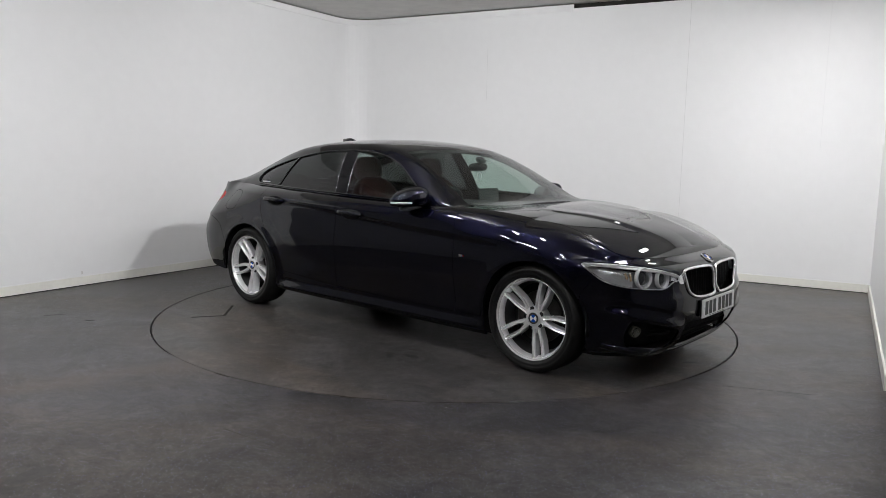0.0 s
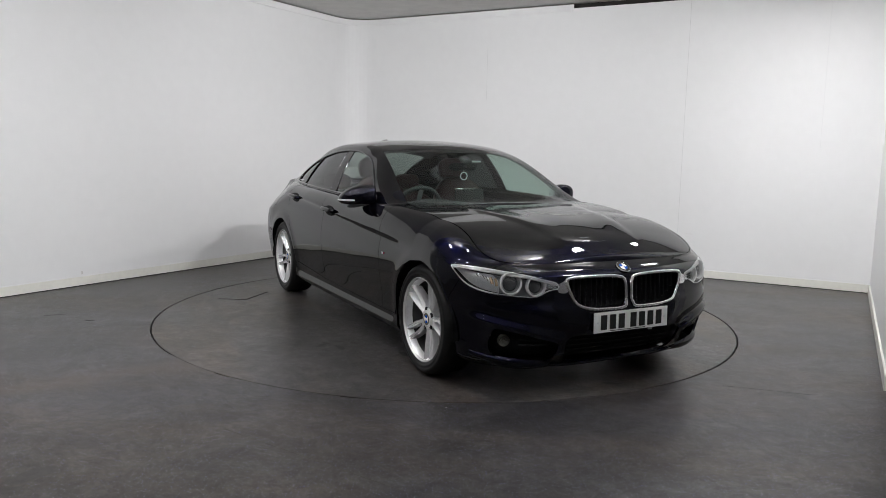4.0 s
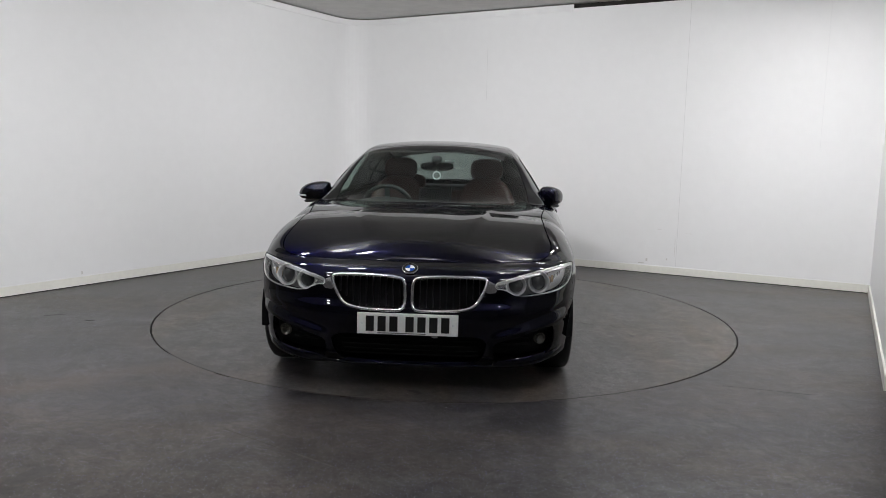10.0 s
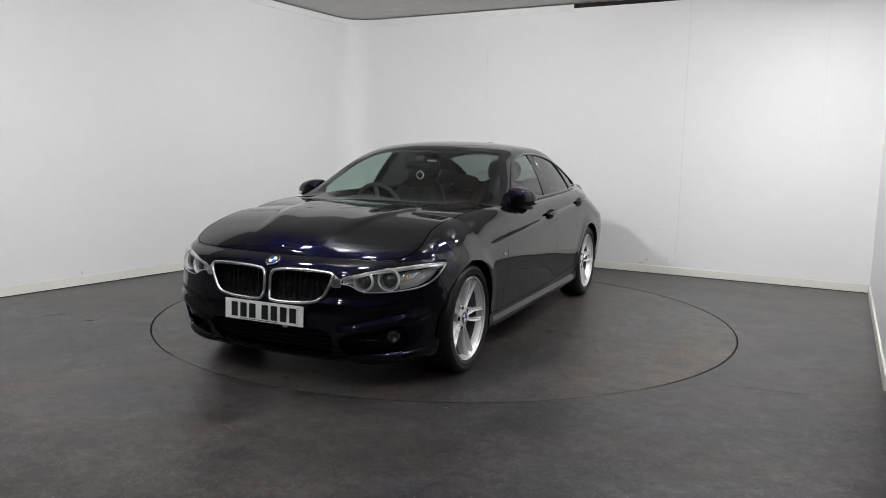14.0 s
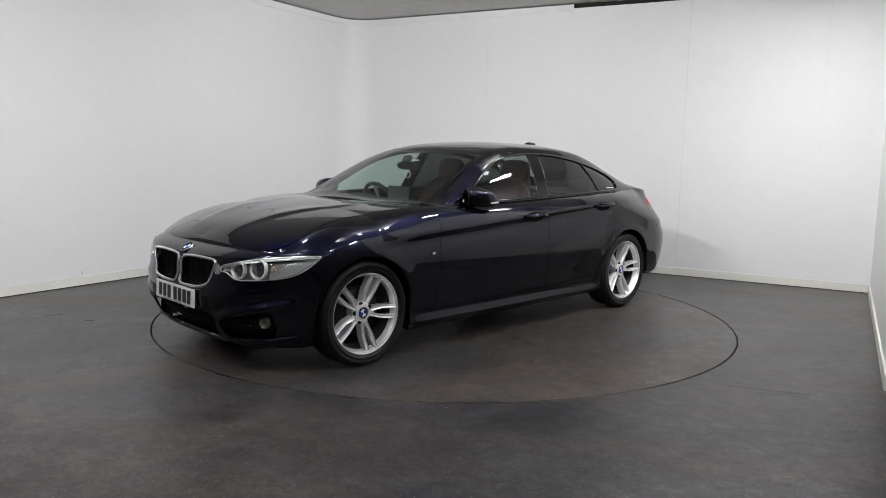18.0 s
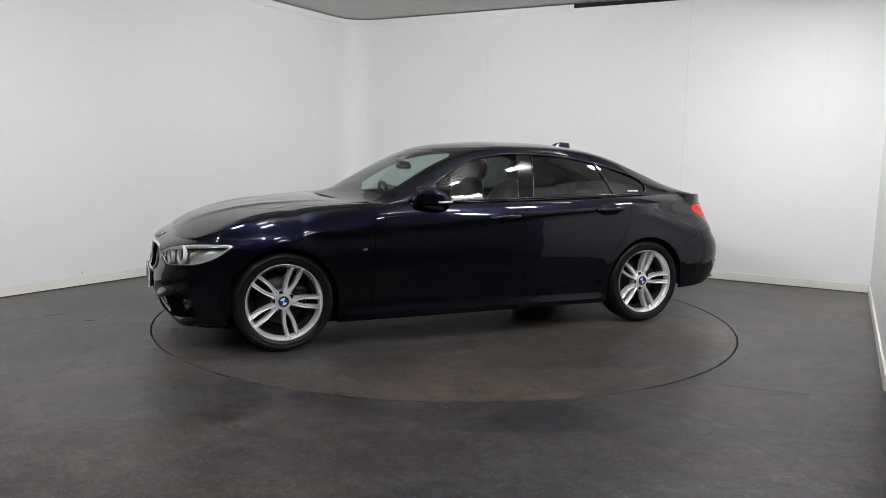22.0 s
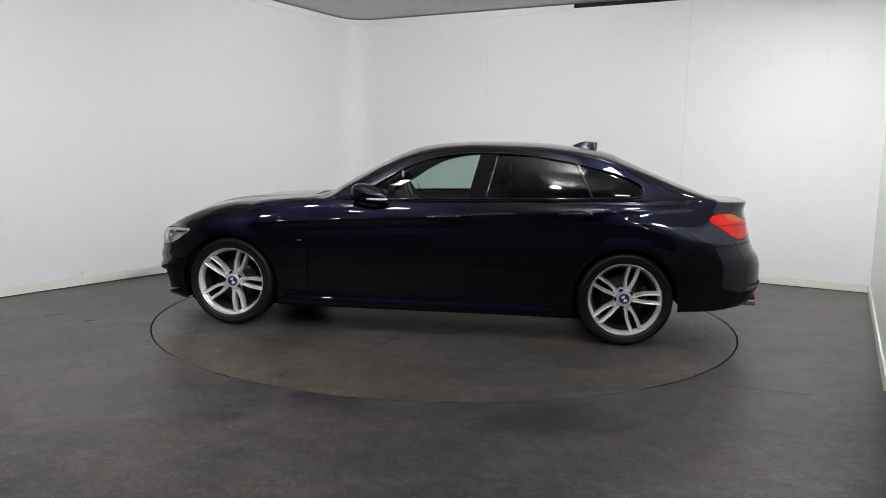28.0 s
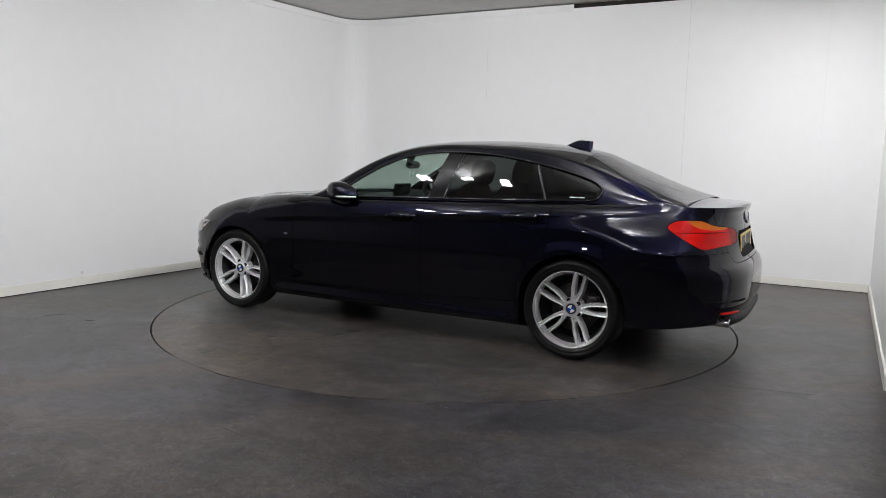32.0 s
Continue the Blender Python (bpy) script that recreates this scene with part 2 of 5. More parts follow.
def tube_bm(points, radius, segs=8, closed=False, flat=1.0):
    """A tube along points; flat squeezes it across its second axis."""
    bm = bmesh.new()
    pts = [Vector(p) for p in points]
    n = len(pts)
    rings = []
    side = None
    for i, p in enumerate(pts):
        d = (pts[(i + 1) % n] - pts[i - 1]) if closed or 0 < i < n - 1 else (pts[1] - pts[0] if i == 0 else pts[-1] - pts[-2])
        d.normalize()
        if side is None:
            side = d.orthogonal().normalized()
        side = (side - d * side.dot(d)).normalized()
        up = d.cross(side)
        rings.append([bm.verts.new(p + side * (radius * math.cos(2 * math.pi * k / segs)) + up * (radius * flat * math.sin(2 * math.pi * k / segs))) for k in range(segs)])
    for i in range(n if closed else n - 1):
        a, b = rings[i], rings[(i + 1) % n]
        for k in range(segs):
            bm.faces.new((a[k], a[(k + 1) % segs], b[(k + 1) % segs], b[k]))
    if not closed:
        bm.faces.new(rings[0]), bm.faces.new(rings[-1])
    bmesh.ops.recalc_face_normals(bm, faces=bm.faces)
    return bm


def table(pairs):
    """A smooth monotone curve through (x, y) pairs."""
    a = np.array(sorted(pairs), float)
    x, y = a[:, 0], a[:, 1]
    h, d = np.diff(x), np.diff(y) / np.diff(x)
    m = np.concatenate([[d[0]], np.where(d[1:] * d[:-1] > 0, 2 * d[1:] * d[:-1] / (d[1:] + d[:-1] + 1e-12), 0), [d[-1]]])

    def f(v):
        v = np.clip(v, x[0], x[-1])
        i = np.clip(np.searchsorted(x, v) - 1, 0, len(h) - 1)
        t = (v - x[i]) / h[i]
        return (2 * t**3 - 3 * t**2 + 1) * y[i] + (t**3 - 2 * t**2 + t) * h[i] * m[i] + (-2 * t**3 + 3 * t**2) * y[i + 1] + (t**3 - t**2) * h[i] * m[i + 1]
    return f


def rounded(pts, closed=True, steps=6):
    """A Catmull-Rom curve through points."""
    p = np.array(pts, float)
    n, out = len(p), []
    for i in range(n if closed else n - 1):
        a, b, c, d = (p[(i + k) % n] if closed else p[min(max(i + k, 0), n - 1)] for k in (-1, 0, 1, 2))
        for t in np.arange(steps) / steps:
            out.append(0.5 * (2 * b + (c - a) * t + (2 * a - 5 * b + 4 * c - d) * t**2 + (3 * b - a - 3 * c + d) * t**3))
    if not closed:
        out.append(p[-1])
    return np.array(out)


def inside(px, py, poly):
    """Signed distance of points to a closed outline: negative inside."""
    q = np.asarray(poly, float)
    best, odd = np.full(len(px), 1e9), np.zeros(len(px), bool)
    for (ax, ay), (bx, by) in zip(q, np.roll(q, -1, 0)):
        ex, ey = bx - ax, by - ay
        k = np.clip(((px - ax) * ex + (py - ay) * ey) / (ex * ex + ey * ey + 1e-12), 0, 1)
        best = np.minimum(best, np.hypot(px - ax - k * ex, py - ay - k * ey))
        cross = ((ay > py) != (by > py)) & (px < ex * (py - ay) / (by - ay + 1e-12) + ax)
        odd ^= cross
    return np.where(odd, -best, best)


class Sheet:
    """A surface: places, normals and spare coordinates of its vertices, and its faces."""

    def __init__(self, v, n, c, f):
        self.v, self.n, self.c, self.f = v, n, c, f

    def cut(self, d, gap=0.0):
        """The part where d <= -gap and the part where d >= gap."""
        return self.side(d + gap), self.side(gap - d)

    def side(self, d):
        d = np.where(np.abs(d) < 1e-5, -1e-5, d)
        V, N, C, F = list(self.v), list(self.n), list(self.c), []
        made = {}

        def between(a, b):
            key = (min(a, b), max(a, b))
            if key not in made:
                t = d[a] / (d[a] - d[b])
                made[key] = len(V)
                V.append(self.v[a] + t * (self.v[b] - self.v[a])), N.append(self.n[a] + t * (self.n[b] - self.n[a])), C.append(self.c[a] + t * (self.c[b] - self.c[a]))
            return made[key]

        for f in self.f:
            s = [d[i] <= 0 for i in f]
            if all(s):
                F.append(f)
            elif any(s):
                out = []
                for k, i in enumerate(f):
                    j = f[(k + 1) % len(f)]
                    if d[i] <= 0:
                        out.append(i)
                    if (d[i] <= 0) != (d[j] <= 0):
                        out.append(between(i, j))
                if len(out) > 2:
                    F.append(tuple(out))
        used = sorted({i for f in F for i in f})
        at = {i: k for k, i in enumerate(used)}
        if not used:
            return Sheet(np.zeros((0, 3)), np.zeros((0, 3)), np.zeros((0, self.c.shape[1])), [])
        return Sheet(np.array([V[i] for i in used]), np.array([N[i] for i in used]), np.array([C[i] for i in used]), [tuple(at[i] for i in f) for f in F])

    def mirrored(self):
        s = np.array([1, -1, 1])
        return Sheet(self.v * s, self.n * s, self.c, [f[::-1] for f in self.f])

    def plus(self, o):
        k = len(self.v)
        return Sheet(np.vstack([self.v, o.v]), np.vstack([self.n, o.n]), np.vstack([self.c, o.c]), self.f + [tuple(i + k for i in f) for f in o.f])

    def whole(self):
        return self.plus(self.mirrored())

    def moved(self, d):
        return Sheet(self.v + self.n * d, self.n, self.c, self.f)

    def mesh(self, name, mat, rim=0.012):
        """The mesh, its open edges turned inward by rim."""
        V, N, F = list(self.v), [n / max(np.linalg.norm(n), 1e-9) for n in self.n], list(self.f)
        if rim:
            count = {}
            for f in self.f:
                for i, j in zip(f, f[1:] + f[:1]):
                    count[(i, j)] = count.get((i, j), 0) + 1
            for (i, j) in list(count):
                if (j, i) in count or (abs(self.v[i][1]) < 1e-4 and abs(self.v[j][1]) < 1e-4):
                    continue
                e = self.v[j] - self.v[i]
                side = np.cross(e, N[i])
                side = side / max(np.linalg.norm(side), 1e-9)
                k = len(V)
                for q in (i, j):
                    V += [self.v[q], self.v[q] - N[q] * rim]
                    N += [side, side]
                F.append((k + 2, k, k + 1, k + 3))
        return mesh_of(name, V, F, mat, N)


def grid_sheet(P, extra):
    """A sheet from a grid of places (rows, columns, 3)."""
    r, c = P.shape[:2]
    du, dv = np.gradient(P, axis=0), np.gradient(P, axis=1)
    n = np.cross(dv, du)
    n /= np.maximum(np.linalg.norm(n, axis=2, keepdims=True), 1e-9)
    f = []
    for i in range(r - 1):
        for j in range(c - 1):
            a = i * c + j
            f.append((a, a + 1, a + c + 1, a + c))
    return Sheet(P.reshape(-1, 3), n.reshape(-1, 3), extra.reshape(r * c, -1), f)


# ---- the room ----
def setting(name, verts, faces, mat, label, smooth=False):
    ob = new(name, mesh_of(name, verts, faces, mat, smooth=smooth))
    return tagged(ob, label, "room", kind="structure")


DISC_R = 2.2285
HOLE_R = 2.2405


def floor_with_hole():
    n, v, f = 144, [], []
    for i in range(n):
        a = 2 * math.pi * i / n
        c, s = math.cos(a), math.sin(a)
        k = 12.0 / max(abs(c), abs(s))
        v += [(HOLE_R * c, HOLE_R * s, 0), (k * c, k * s, 0), (HOLE_R * c, HOLE_R * s, -0.06)]
    for i in range(n):
        j = (i + 1) % n
        f += [(3 * i, 3 * i + 1, 3 * j + 1, 3 * j), (3 * i, 3 * j, 3 * j + 2, 3 * i + 2)]
    return setting("floor", v, f, M_FLOOR, "dark grey speckled safety vinyl floor with scuffs and dust")


floor_with_hole()
setting("turntable_pit", [(-2.4, -2.4, -0.06), (2.4, -2.4, -0.06), (2.4, 2.4, -0.06), (-2.4, 2.4, -0.06)], [(0, 1, 2, 3)], M_DARK, "dark pit under the turntable")


def wall_sweep(name, path, z0, z1, thick, mat, label, shift=0.0):
    """A wall of a given thickness, standing outward (to the left of the path's way)."""
    p = np.array(path, float)
    d = np.gradient(p, axis=0)
    d /= np.linalg.norm(d, axis=1, keepdims=True)
    n = np.stack([-d[:, 1], d[:, 0]], 1)
    v, f = [], []
    for q, m in zip(p, n):
        a, b = q + m * shift, q + m * (shift + thick)
        v += [(*a, z0), (*a, z1), (*b, z1), (*b, z0)]
    for i in range(len(p) - 1):
        for k in range(4):
            f.append((4 * i + k, 4 * i + (k + 1) % 4, 4 * i + 4 + (k + 1) % 4, 4 * i + 4 + k))
    e = 4 * (len(p) - 1)
    f += [(0, 3, 2, 1), (e, e + 1, e + 2, e + 3)]
    ob = setting(name, v, f, mat, label)
    return ob


# plan: the left wall, a rounded corner, the long wall, the short wall beside the camera
LEFT_A, LEFT_B = Vector((-3.74, 0.17)), Vector((-1.98, 3.06))
LD = (LEFT_B - LEFT_A).normalized()
BACK_B, BACK_A = Vector((4.20, 1.29)), Vector((1.79, 2.57))
BD = (BACK_B - BACK_A).normalized()
den = LD.x * BD.y - LD.y * BD.x
kk = ((BACK_A - LEFT_A).x * BD.y - (BACK_A - LEFT_A).y * BD.x) / den
CORNER = LEFT_A + LD * kk
ROUND = 0.42


def corner_path():
    a, b = CORNER - LD * ROUND, CORNER + BD * ROUND
    return [tuple((1 - t) ** 2 * a + 2 * t * (1 - t) * CORNER + t * t * b) for t in np.linspace(0, 1, 13)]


LEFT_END = LEFT_A - LD * 0.35
DARK_END = LEFT_A - LD * 5.6
straight = [tuple(LEFT_END + (CORNER - LD * ROUND - LEFT_END) * t) for t in np.linspace(0, 0.98, 6)]
MAIN_PATH = straight + corner_path() + [tuple(CORNER + BD * s) for s in np.linspace(ROUND + 0.1, (BACK_B - CORNER).length, 8)]
wall_sweep("wall_left_and_back", MAIN_PATH, 0, 2.955, 0.12, M_WALL, "smooth white painted wall with a rounded corner")
RIGHT_D = (Vector((2.78, -1.37)) - BACK_B).normalized()
RIGHT_END = BACK_B + RIGHT_D * 3.6
RIGHT_PATH = [tuple(BACK_B + RIGHT_D * s) for s in np.linspace(0.0, 3.6, 6)]
wall_sweep("wall_right", RIGHT_PATH, 0, 2.955, 0.12, M_WALL, "smooth white painted side wall")
wall_sweep("skirting_long", MAIN_PATH, 0, 0.085, 0.014, M_SKIRTING, "cream painted skirting board", shift=-0.014)
wall_sweep("skirting_joint", MAIN_PATH, 0.0005, 0.007, 0.003, M_DARK, "dark joint between skirting and floor", shift=-0.018)
wall_sweep("skirting_long_cap", MAIN_PATH, 0.0855, 0.091, 0.010, M_WALL, "pale bevelled top of the skirting board", shift=-0.010)
wall_sweep("skirting_side", [tuple(BACK_B + RIGHT_D * s) for s in np.linspace(0.02, 3.58, 6)], 0, 0.085, 0.014, M_SKIRTING, "cream painted skirting board", shift=-0.014)
# trim on the wall's top, ending part-way along the long wall
TRIM_PATH = straight + corner_path() + [tuple(CORNER + BD * s) for s in np.linspace(ROUND + 0.1, (Vector((1.40, 2.77)) - CORNER).length, 6)]
wall_sweep("wall_trim", TRIM_PATH, 2.925, 2.998, 0.012, M_WALL, "white trim strip along the top of the wall", shift=-0.012)
# dark strip: the shade in the gap above the wall, put in as colour
wall_sweep("gap_shade_strip", MAIN_PATH, 2.956, 3.03, 0.10, M_DARK, "dark strip painted as the shade in the gap above the wall", shift=0.05)
# rest of the room beside and behind the camera: unseen, added for dark reflections
REAR_PATH = [tuple(RIGHT_END), tuple(BACK_B + RIGHT_D * 5.35), (2.6, -4.35), (2.9, -9.0), (-7.2, -9.0), tuple(DARK_END), tuple(LEFT_END)]
for i, (a, b) in enumerate(zip(REAR_PATH, REAR_PATH[1:])):
    wall_sweep("wall_rear_%d" % (i + 1), [a, b], 0, 3.0, 0.12, M_DARKWALL, "unseen dark wall added to darken what the car reflects")
setting("ceiling", [(-12, -12, 3.012), (12, -12, 3.012), (12, 12, 3.012), (-12, 12, 3.012), (-12, -12, 3.1), (12, -12, 3.1), (12, 12, 3.1), (-12, 12, 3.1)],
        [(0, 1, 2, 3), (7, 6, 5, 4), (0, 4, 5, 1), (1, 5, 6, 2), (2, 6, 7, 3), (3, 7, 4, 0)], M_CEILING, "mottled grey ceiling tiles")


# joints between wall boards: thin raised filler lines
def joint(name, at, z0, z1, wide=0.004):
    p = at - Vector((-BD.y, BD.x)) * 0.001
    a, b = p - BD * wide / 2, p + BD * wide / 2
    out = Vector((-BD.y, BD.x)) * -0.0015
    v = [(*a, z0), (*b, z0), (*b, z1), (*a, z1), (*(a + out), z0), (*(b + out), z0), (*(b + out), z1), (*(a + out), z1)]
    setting(name, v, [(4, 5, 6, 7), (0, 4, 7, 3), (5, 1, 2, 6), (7, 6, 2, 3), (0, 1, 5, 4)], M_SEAM, "thin joint between the wall boards")


joint("wall_joint_1", Vector((2.545, 2.165)), 0.10, 2.94)
joint("wall_joint_2", Vector((0.46, 3.275)), 1.95, 2.60, 0.003)
joint("wall_joint_3", Vector((3.72, 1.545)), 1.4, 2.94, 0.0015)


# ---- ceiling lamps ----
def ceiling_lamp(m):
    ob = new("ceiling_lamp")
    ob.matrix_basis = m
    tagged(ob, "white rectangular ceiling lamp with a glowing diffuser", "lamp", "ceiling lamps")
    fr = bmesh.new()
    for x, y, sx, sy in ((0.18, 0, 0.02, 0.20), (-0.18, 0, 0.02, 0.20), (0, 0.09, 0.34, 0.02), (0, -0.09, 0.34, 0.02)):
        b = box_bm(sx, sy, 0.03, 0.004, 1, (x, y, -0.015))
        me = bpy.data.meshes.new("tmp")
        b.to_mesh(me)
        b.free()
        fr.from_mesh(me)
        bpy.data.meshes.remove(me)
    part("frame", fr, M_LAMPFRAME, ob)
    part("diffuser", box_bm(0.335, 0.155, 0.012, 0.003, 1, (0, 0, -0.012)), M_LAMP, ob, "glowing white diffuser")
    return ob


# the last two are unseen extras that brighten the floor on the right
LAMPS = [(1.85, -0.78, 59), (-1.00, -1.80, 59), (-2.00, -1.15, 59), (-2.10, -3.70, 59), (-1.20, -5.00, 59), (-4.00, -4.60, 59), (1.75, -3.40, 59), (0.75, -4.30, 59), (-3.10, -2.50, 59), (1.9, -5.6, 59), (-3.3, -5.7, 59), (2.25, -2.2, 59), (2.85, 0.30, 59)]
first = ceiling_lamp(pose(LAMPS[0][0], LAMPS[0][1], 3.012, 0, 0, LAMPS[0][2]))
for x, y, a in LAMPS[1:]:
    copy_thing(first, pose(x, y, 3.012, 0, 0, a))


# spotlights added out of view to brighten the walls evenly
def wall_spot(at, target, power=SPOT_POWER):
    ob = new("wall_fill_spot")
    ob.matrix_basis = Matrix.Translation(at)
    tagged(ob, "unseen spotlight added to brighten the wall", "lamp", "track spotlights")
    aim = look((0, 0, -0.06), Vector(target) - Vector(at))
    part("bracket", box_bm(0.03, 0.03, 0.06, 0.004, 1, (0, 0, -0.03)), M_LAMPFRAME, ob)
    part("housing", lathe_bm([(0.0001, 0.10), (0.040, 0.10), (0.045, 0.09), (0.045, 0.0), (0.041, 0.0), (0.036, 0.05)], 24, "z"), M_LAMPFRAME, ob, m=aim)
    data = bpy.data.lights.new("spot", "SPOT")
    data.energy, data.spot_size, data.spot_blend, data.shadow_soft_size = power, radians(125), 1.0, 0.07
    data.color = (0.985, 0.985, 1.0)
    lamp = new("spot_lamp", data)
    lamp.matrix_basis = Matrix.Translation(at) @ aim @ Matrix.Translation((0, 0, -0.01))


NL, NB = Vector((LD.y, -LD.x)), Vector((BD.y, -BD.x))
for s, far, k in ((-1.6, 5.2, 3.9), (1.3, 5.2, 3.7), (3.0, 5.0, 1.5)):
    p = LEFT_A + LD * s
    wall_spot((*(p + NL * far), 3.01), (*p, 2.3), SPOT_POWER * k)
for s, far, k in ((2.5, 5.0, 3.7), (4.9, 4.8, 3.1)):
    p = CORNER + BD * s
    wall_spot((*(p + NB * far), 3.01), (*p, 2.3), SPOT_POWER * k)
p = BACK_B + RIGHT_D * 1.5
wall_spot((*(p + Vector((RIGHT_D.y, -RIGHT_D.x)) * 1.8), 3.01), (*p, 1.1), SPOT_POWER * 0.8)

# ---- turntable ----
turntable = new("turntable")
tagged(turntable, "round floor turntable covered in worn dark vinyl", "turntable")


def disc_mesh():
    v, f, n = [(0, 0, 0)], [], 144
    for r, z in ((0.8, 0), (1.6, 0), (DISC_R - 0.004, 0), (DISC_R, -0.0008), (DISC_R, -0.05)):
        v += [(r * math.cos(2 * math.pi * i / n), r * math.sin(2 * math.pi * i / n), z) for i in range(n)]
    f += [(0, 1 + i, 1 + (i + 1) % n) for i in range(n)]
    for k in range(4):
        f += [(1 + k * n + i, 1 + (k + 1) * n + i, 1 + (k + 1) * n + (i + 1) % n, 1 + k * n + (i + 1) % n) for i in range(n)]
    return mesh_of("disc", v, f, M_DISC, smooth=False)


part_mesh("disc", disc_mesh(), turntable)


def packed_gap(name, a0, a1, mat=M_FLOOR, label="dirt trodden into the gap round the turntable"):
    """Dirt trodden into the gap round the turntable, from one angle to another."""
    v, f, n = [], [], 40
    for i in range(n + 1):
        a = radians(a0 + (a1 - a0) * i / n)
        for r, z in ((DISC_R + 0.0012, -0.05), (DISC_R + 0.0012, -0.0016), (HOLE_R - 0.0002, -0.0012)):
            v.append((r * math.cos(a), r * math.sin(a), z))
    for i in range(n):
        k = 3 * i
        f += [(k, k + 3, k + 4, k + 1), (k + 1, k + 4, k + 5, k + 2)]
    return setting(name, v, f, mat, label)


packed_gap("gap_dirt_1", -123, -104)
packed_gap("gap_dirt_2", -101, -88.5)
packed_gap("gap_dirt_3", -82, -60)
packed_gap("gap_dirt_4", -140, -126)
M_GRIT = material("pale_grit", (0.22, 0.21, 0.19), rough=0.7, spread=0.3, scale=60)
packed_gap("gap_grit_1", 25.9, 27.6, M_GRIT, "pale grit in the gap round the turntable")
packed_gap("gap_grit_2", 18.3, 19.6, M_GRIT, "pale grit in the gap round the turntable")


# ---- the car: its space has x forward, y to its left, z up, origin on the floor between the axles ----
car = new("car")
tagged(car, "dark blue metallic four-door coupe on silver alloy wheels", "car")

XF = table([(0.15, 2.03), (0.20, 2.09), (0.26, 2.135), (0.33, 2.160), (0.42, 2.168), (0.48, 2.163), (0.53, 2.145), (0.60, 2.140), (0.65, 2.126), (0.68, 2.098), (0.70, 2.060), (0.716, 2.025), (1.1, 2.0)])
XR = table([(0.2, -2.20), (0.26, -2.28), (0.33, -2.36), (0.42, -2.397), (0.55, -2.397), (0.62, -2.380), (0.66, -2.350), (0.70, -2.335), (0.85, -2.312), (0.93, -2.302), (0.975, -2.318), (1.1, -2.320)])
WZ = table([(0.14, 0.800), (0.175, 0.852), (0.20, 0.868), (0.24, 0.870), (0.28, 0.873), (0.36, 0.880), (0.48, 0.897), (0.57, 0.905), (0.63, 0.907), (0.70, 0.902), (0.77, 0.893), (0.82, 0.890), (0.88, 0.884), (0.95, 0.872), (1.05, 0.85)])
CREASE = table([(1.75, 0.700), (1.45, 0.728), (1.20, 0.752), (0.94, 0.774), (0.64, 0.793), (0.21, 0.822), (-0.10, 0.842), (-0.59, 0.878), (-1.04, 0.906), (-1.42, 0.932), (-2.0, 0.955)])
EDGE = table([(2.1, 0.712), (2.0, 0.716), (1.95, 0.722), (1.90, 0.750), (1.85, 0.785), (1.80, 0.812), (1.73, 0.834), (1.605, 0.862), (1.42, 0.889), (1.235, 0.914), (1.01, 0.934), (0.86, 0.942), (0.45, 0.944), (0.24, 0.946), (-0.40, 0.960), (-1.02, 0.980), (-1.40, 0.990), (-1.8, 0.992), (-2.2, 0.990), (-2.45, 0.982)])
SILL = table([(2.2, 0.155), (2.0, 0.157), (1.8, 0.165), (1.74, 0.190), (1.0, 0.162), (-0.98, 0.178), (-1.70, 0.252), (-1.96, 0.266), (-2.15, 0.285), (-2.45, 0.300)])
INSET = table([(2.2, 0.0), (1.97, 0.0), (1.90, 0.030), (1.85, 0.075), (1.80, 0.115), (1.73, 0.150), (1.605, 0.178), (1.42, 0.196), (1.235, 0.175), (1.01, 0.130), (0.86, 0.112), (0.55, 0.090), (-0.6, 0.088), (-1.1, 0.115), (-1.5, 0.160), (-1.85, 0.205), (-2.0, 0.208), (-2.15, 0.130), (-2.28, 0.03), (-2.36, 0.0)])
WHEEL_F, WHEEL_R, WHEEL_Z = 1.405, -1.405, 0.325
FX, RX = 1.30, -1.72


def smooth_step(t):
    t = np.clip(t, 0, 1)
    return t * t * (3 - 2 * t)


def half_width(x, z):
    w = WZ(z)
    c = CREASE(x)
    fade = smooth_step((1.32 - x) / 0.40) * smooth_step((x + 2.1) / 0.4)
    w = w + fade * (0.010 * np.exp(-(((z - c) / np.where(z > c, 0.034, 0.020)) ** 2)) - 0.005 * np.exp(-(((z - c + 0.055) / 0.040) ** 2)))
    # the side skirt's blade and the hollow above it
    low = smooth_step((1.06 - x) / 0.12) * smooth_step((x + 1.06) / 0.12)
    w = w + low * (0.012 * np.exp(-(((z - 0.205) / np.where(z > 0.205, 0.030, 0.022)) ** 2)) - 0.006 * np.exp(-(((z - 0.262) / 0.018) ** 2)))
    for xw in (WHEEL_F, WHEEL_R):
        r = np.hypot(x - xw, z - WHEEL_Z)
        w = w + 0.008 * np.exp(-(((r - 0.360) / 0.05) ** 2)) * (z > 0.2)
    return w


def band_x(y, z):
    """The nose's surface: x for a place across and a height."""
    k = np.clip(abs(y) / WZ(z), 0, 0.999) ** (1 / 0.33)
    return FX + (1 - k) ** 0.25 * (XF(z) - FX)


def tail_round(z):
    """How round the tail's plan is at a height: boxier at the bumper."""
    return 0.77 - 0.20 * smooth_step((0.88 - z) / 0.40)


def tail_x(y, z):
    e = tail_round(z)
    k = np.clip(abs(y) / (WZ(z) * (1 - 0.045 * smooth_step((0.88 - z) / 0.40))), 0, 0.999) ** (2 / e)
    return RX + (1 - k) ** (e / 2) * (XR(z) - RX)


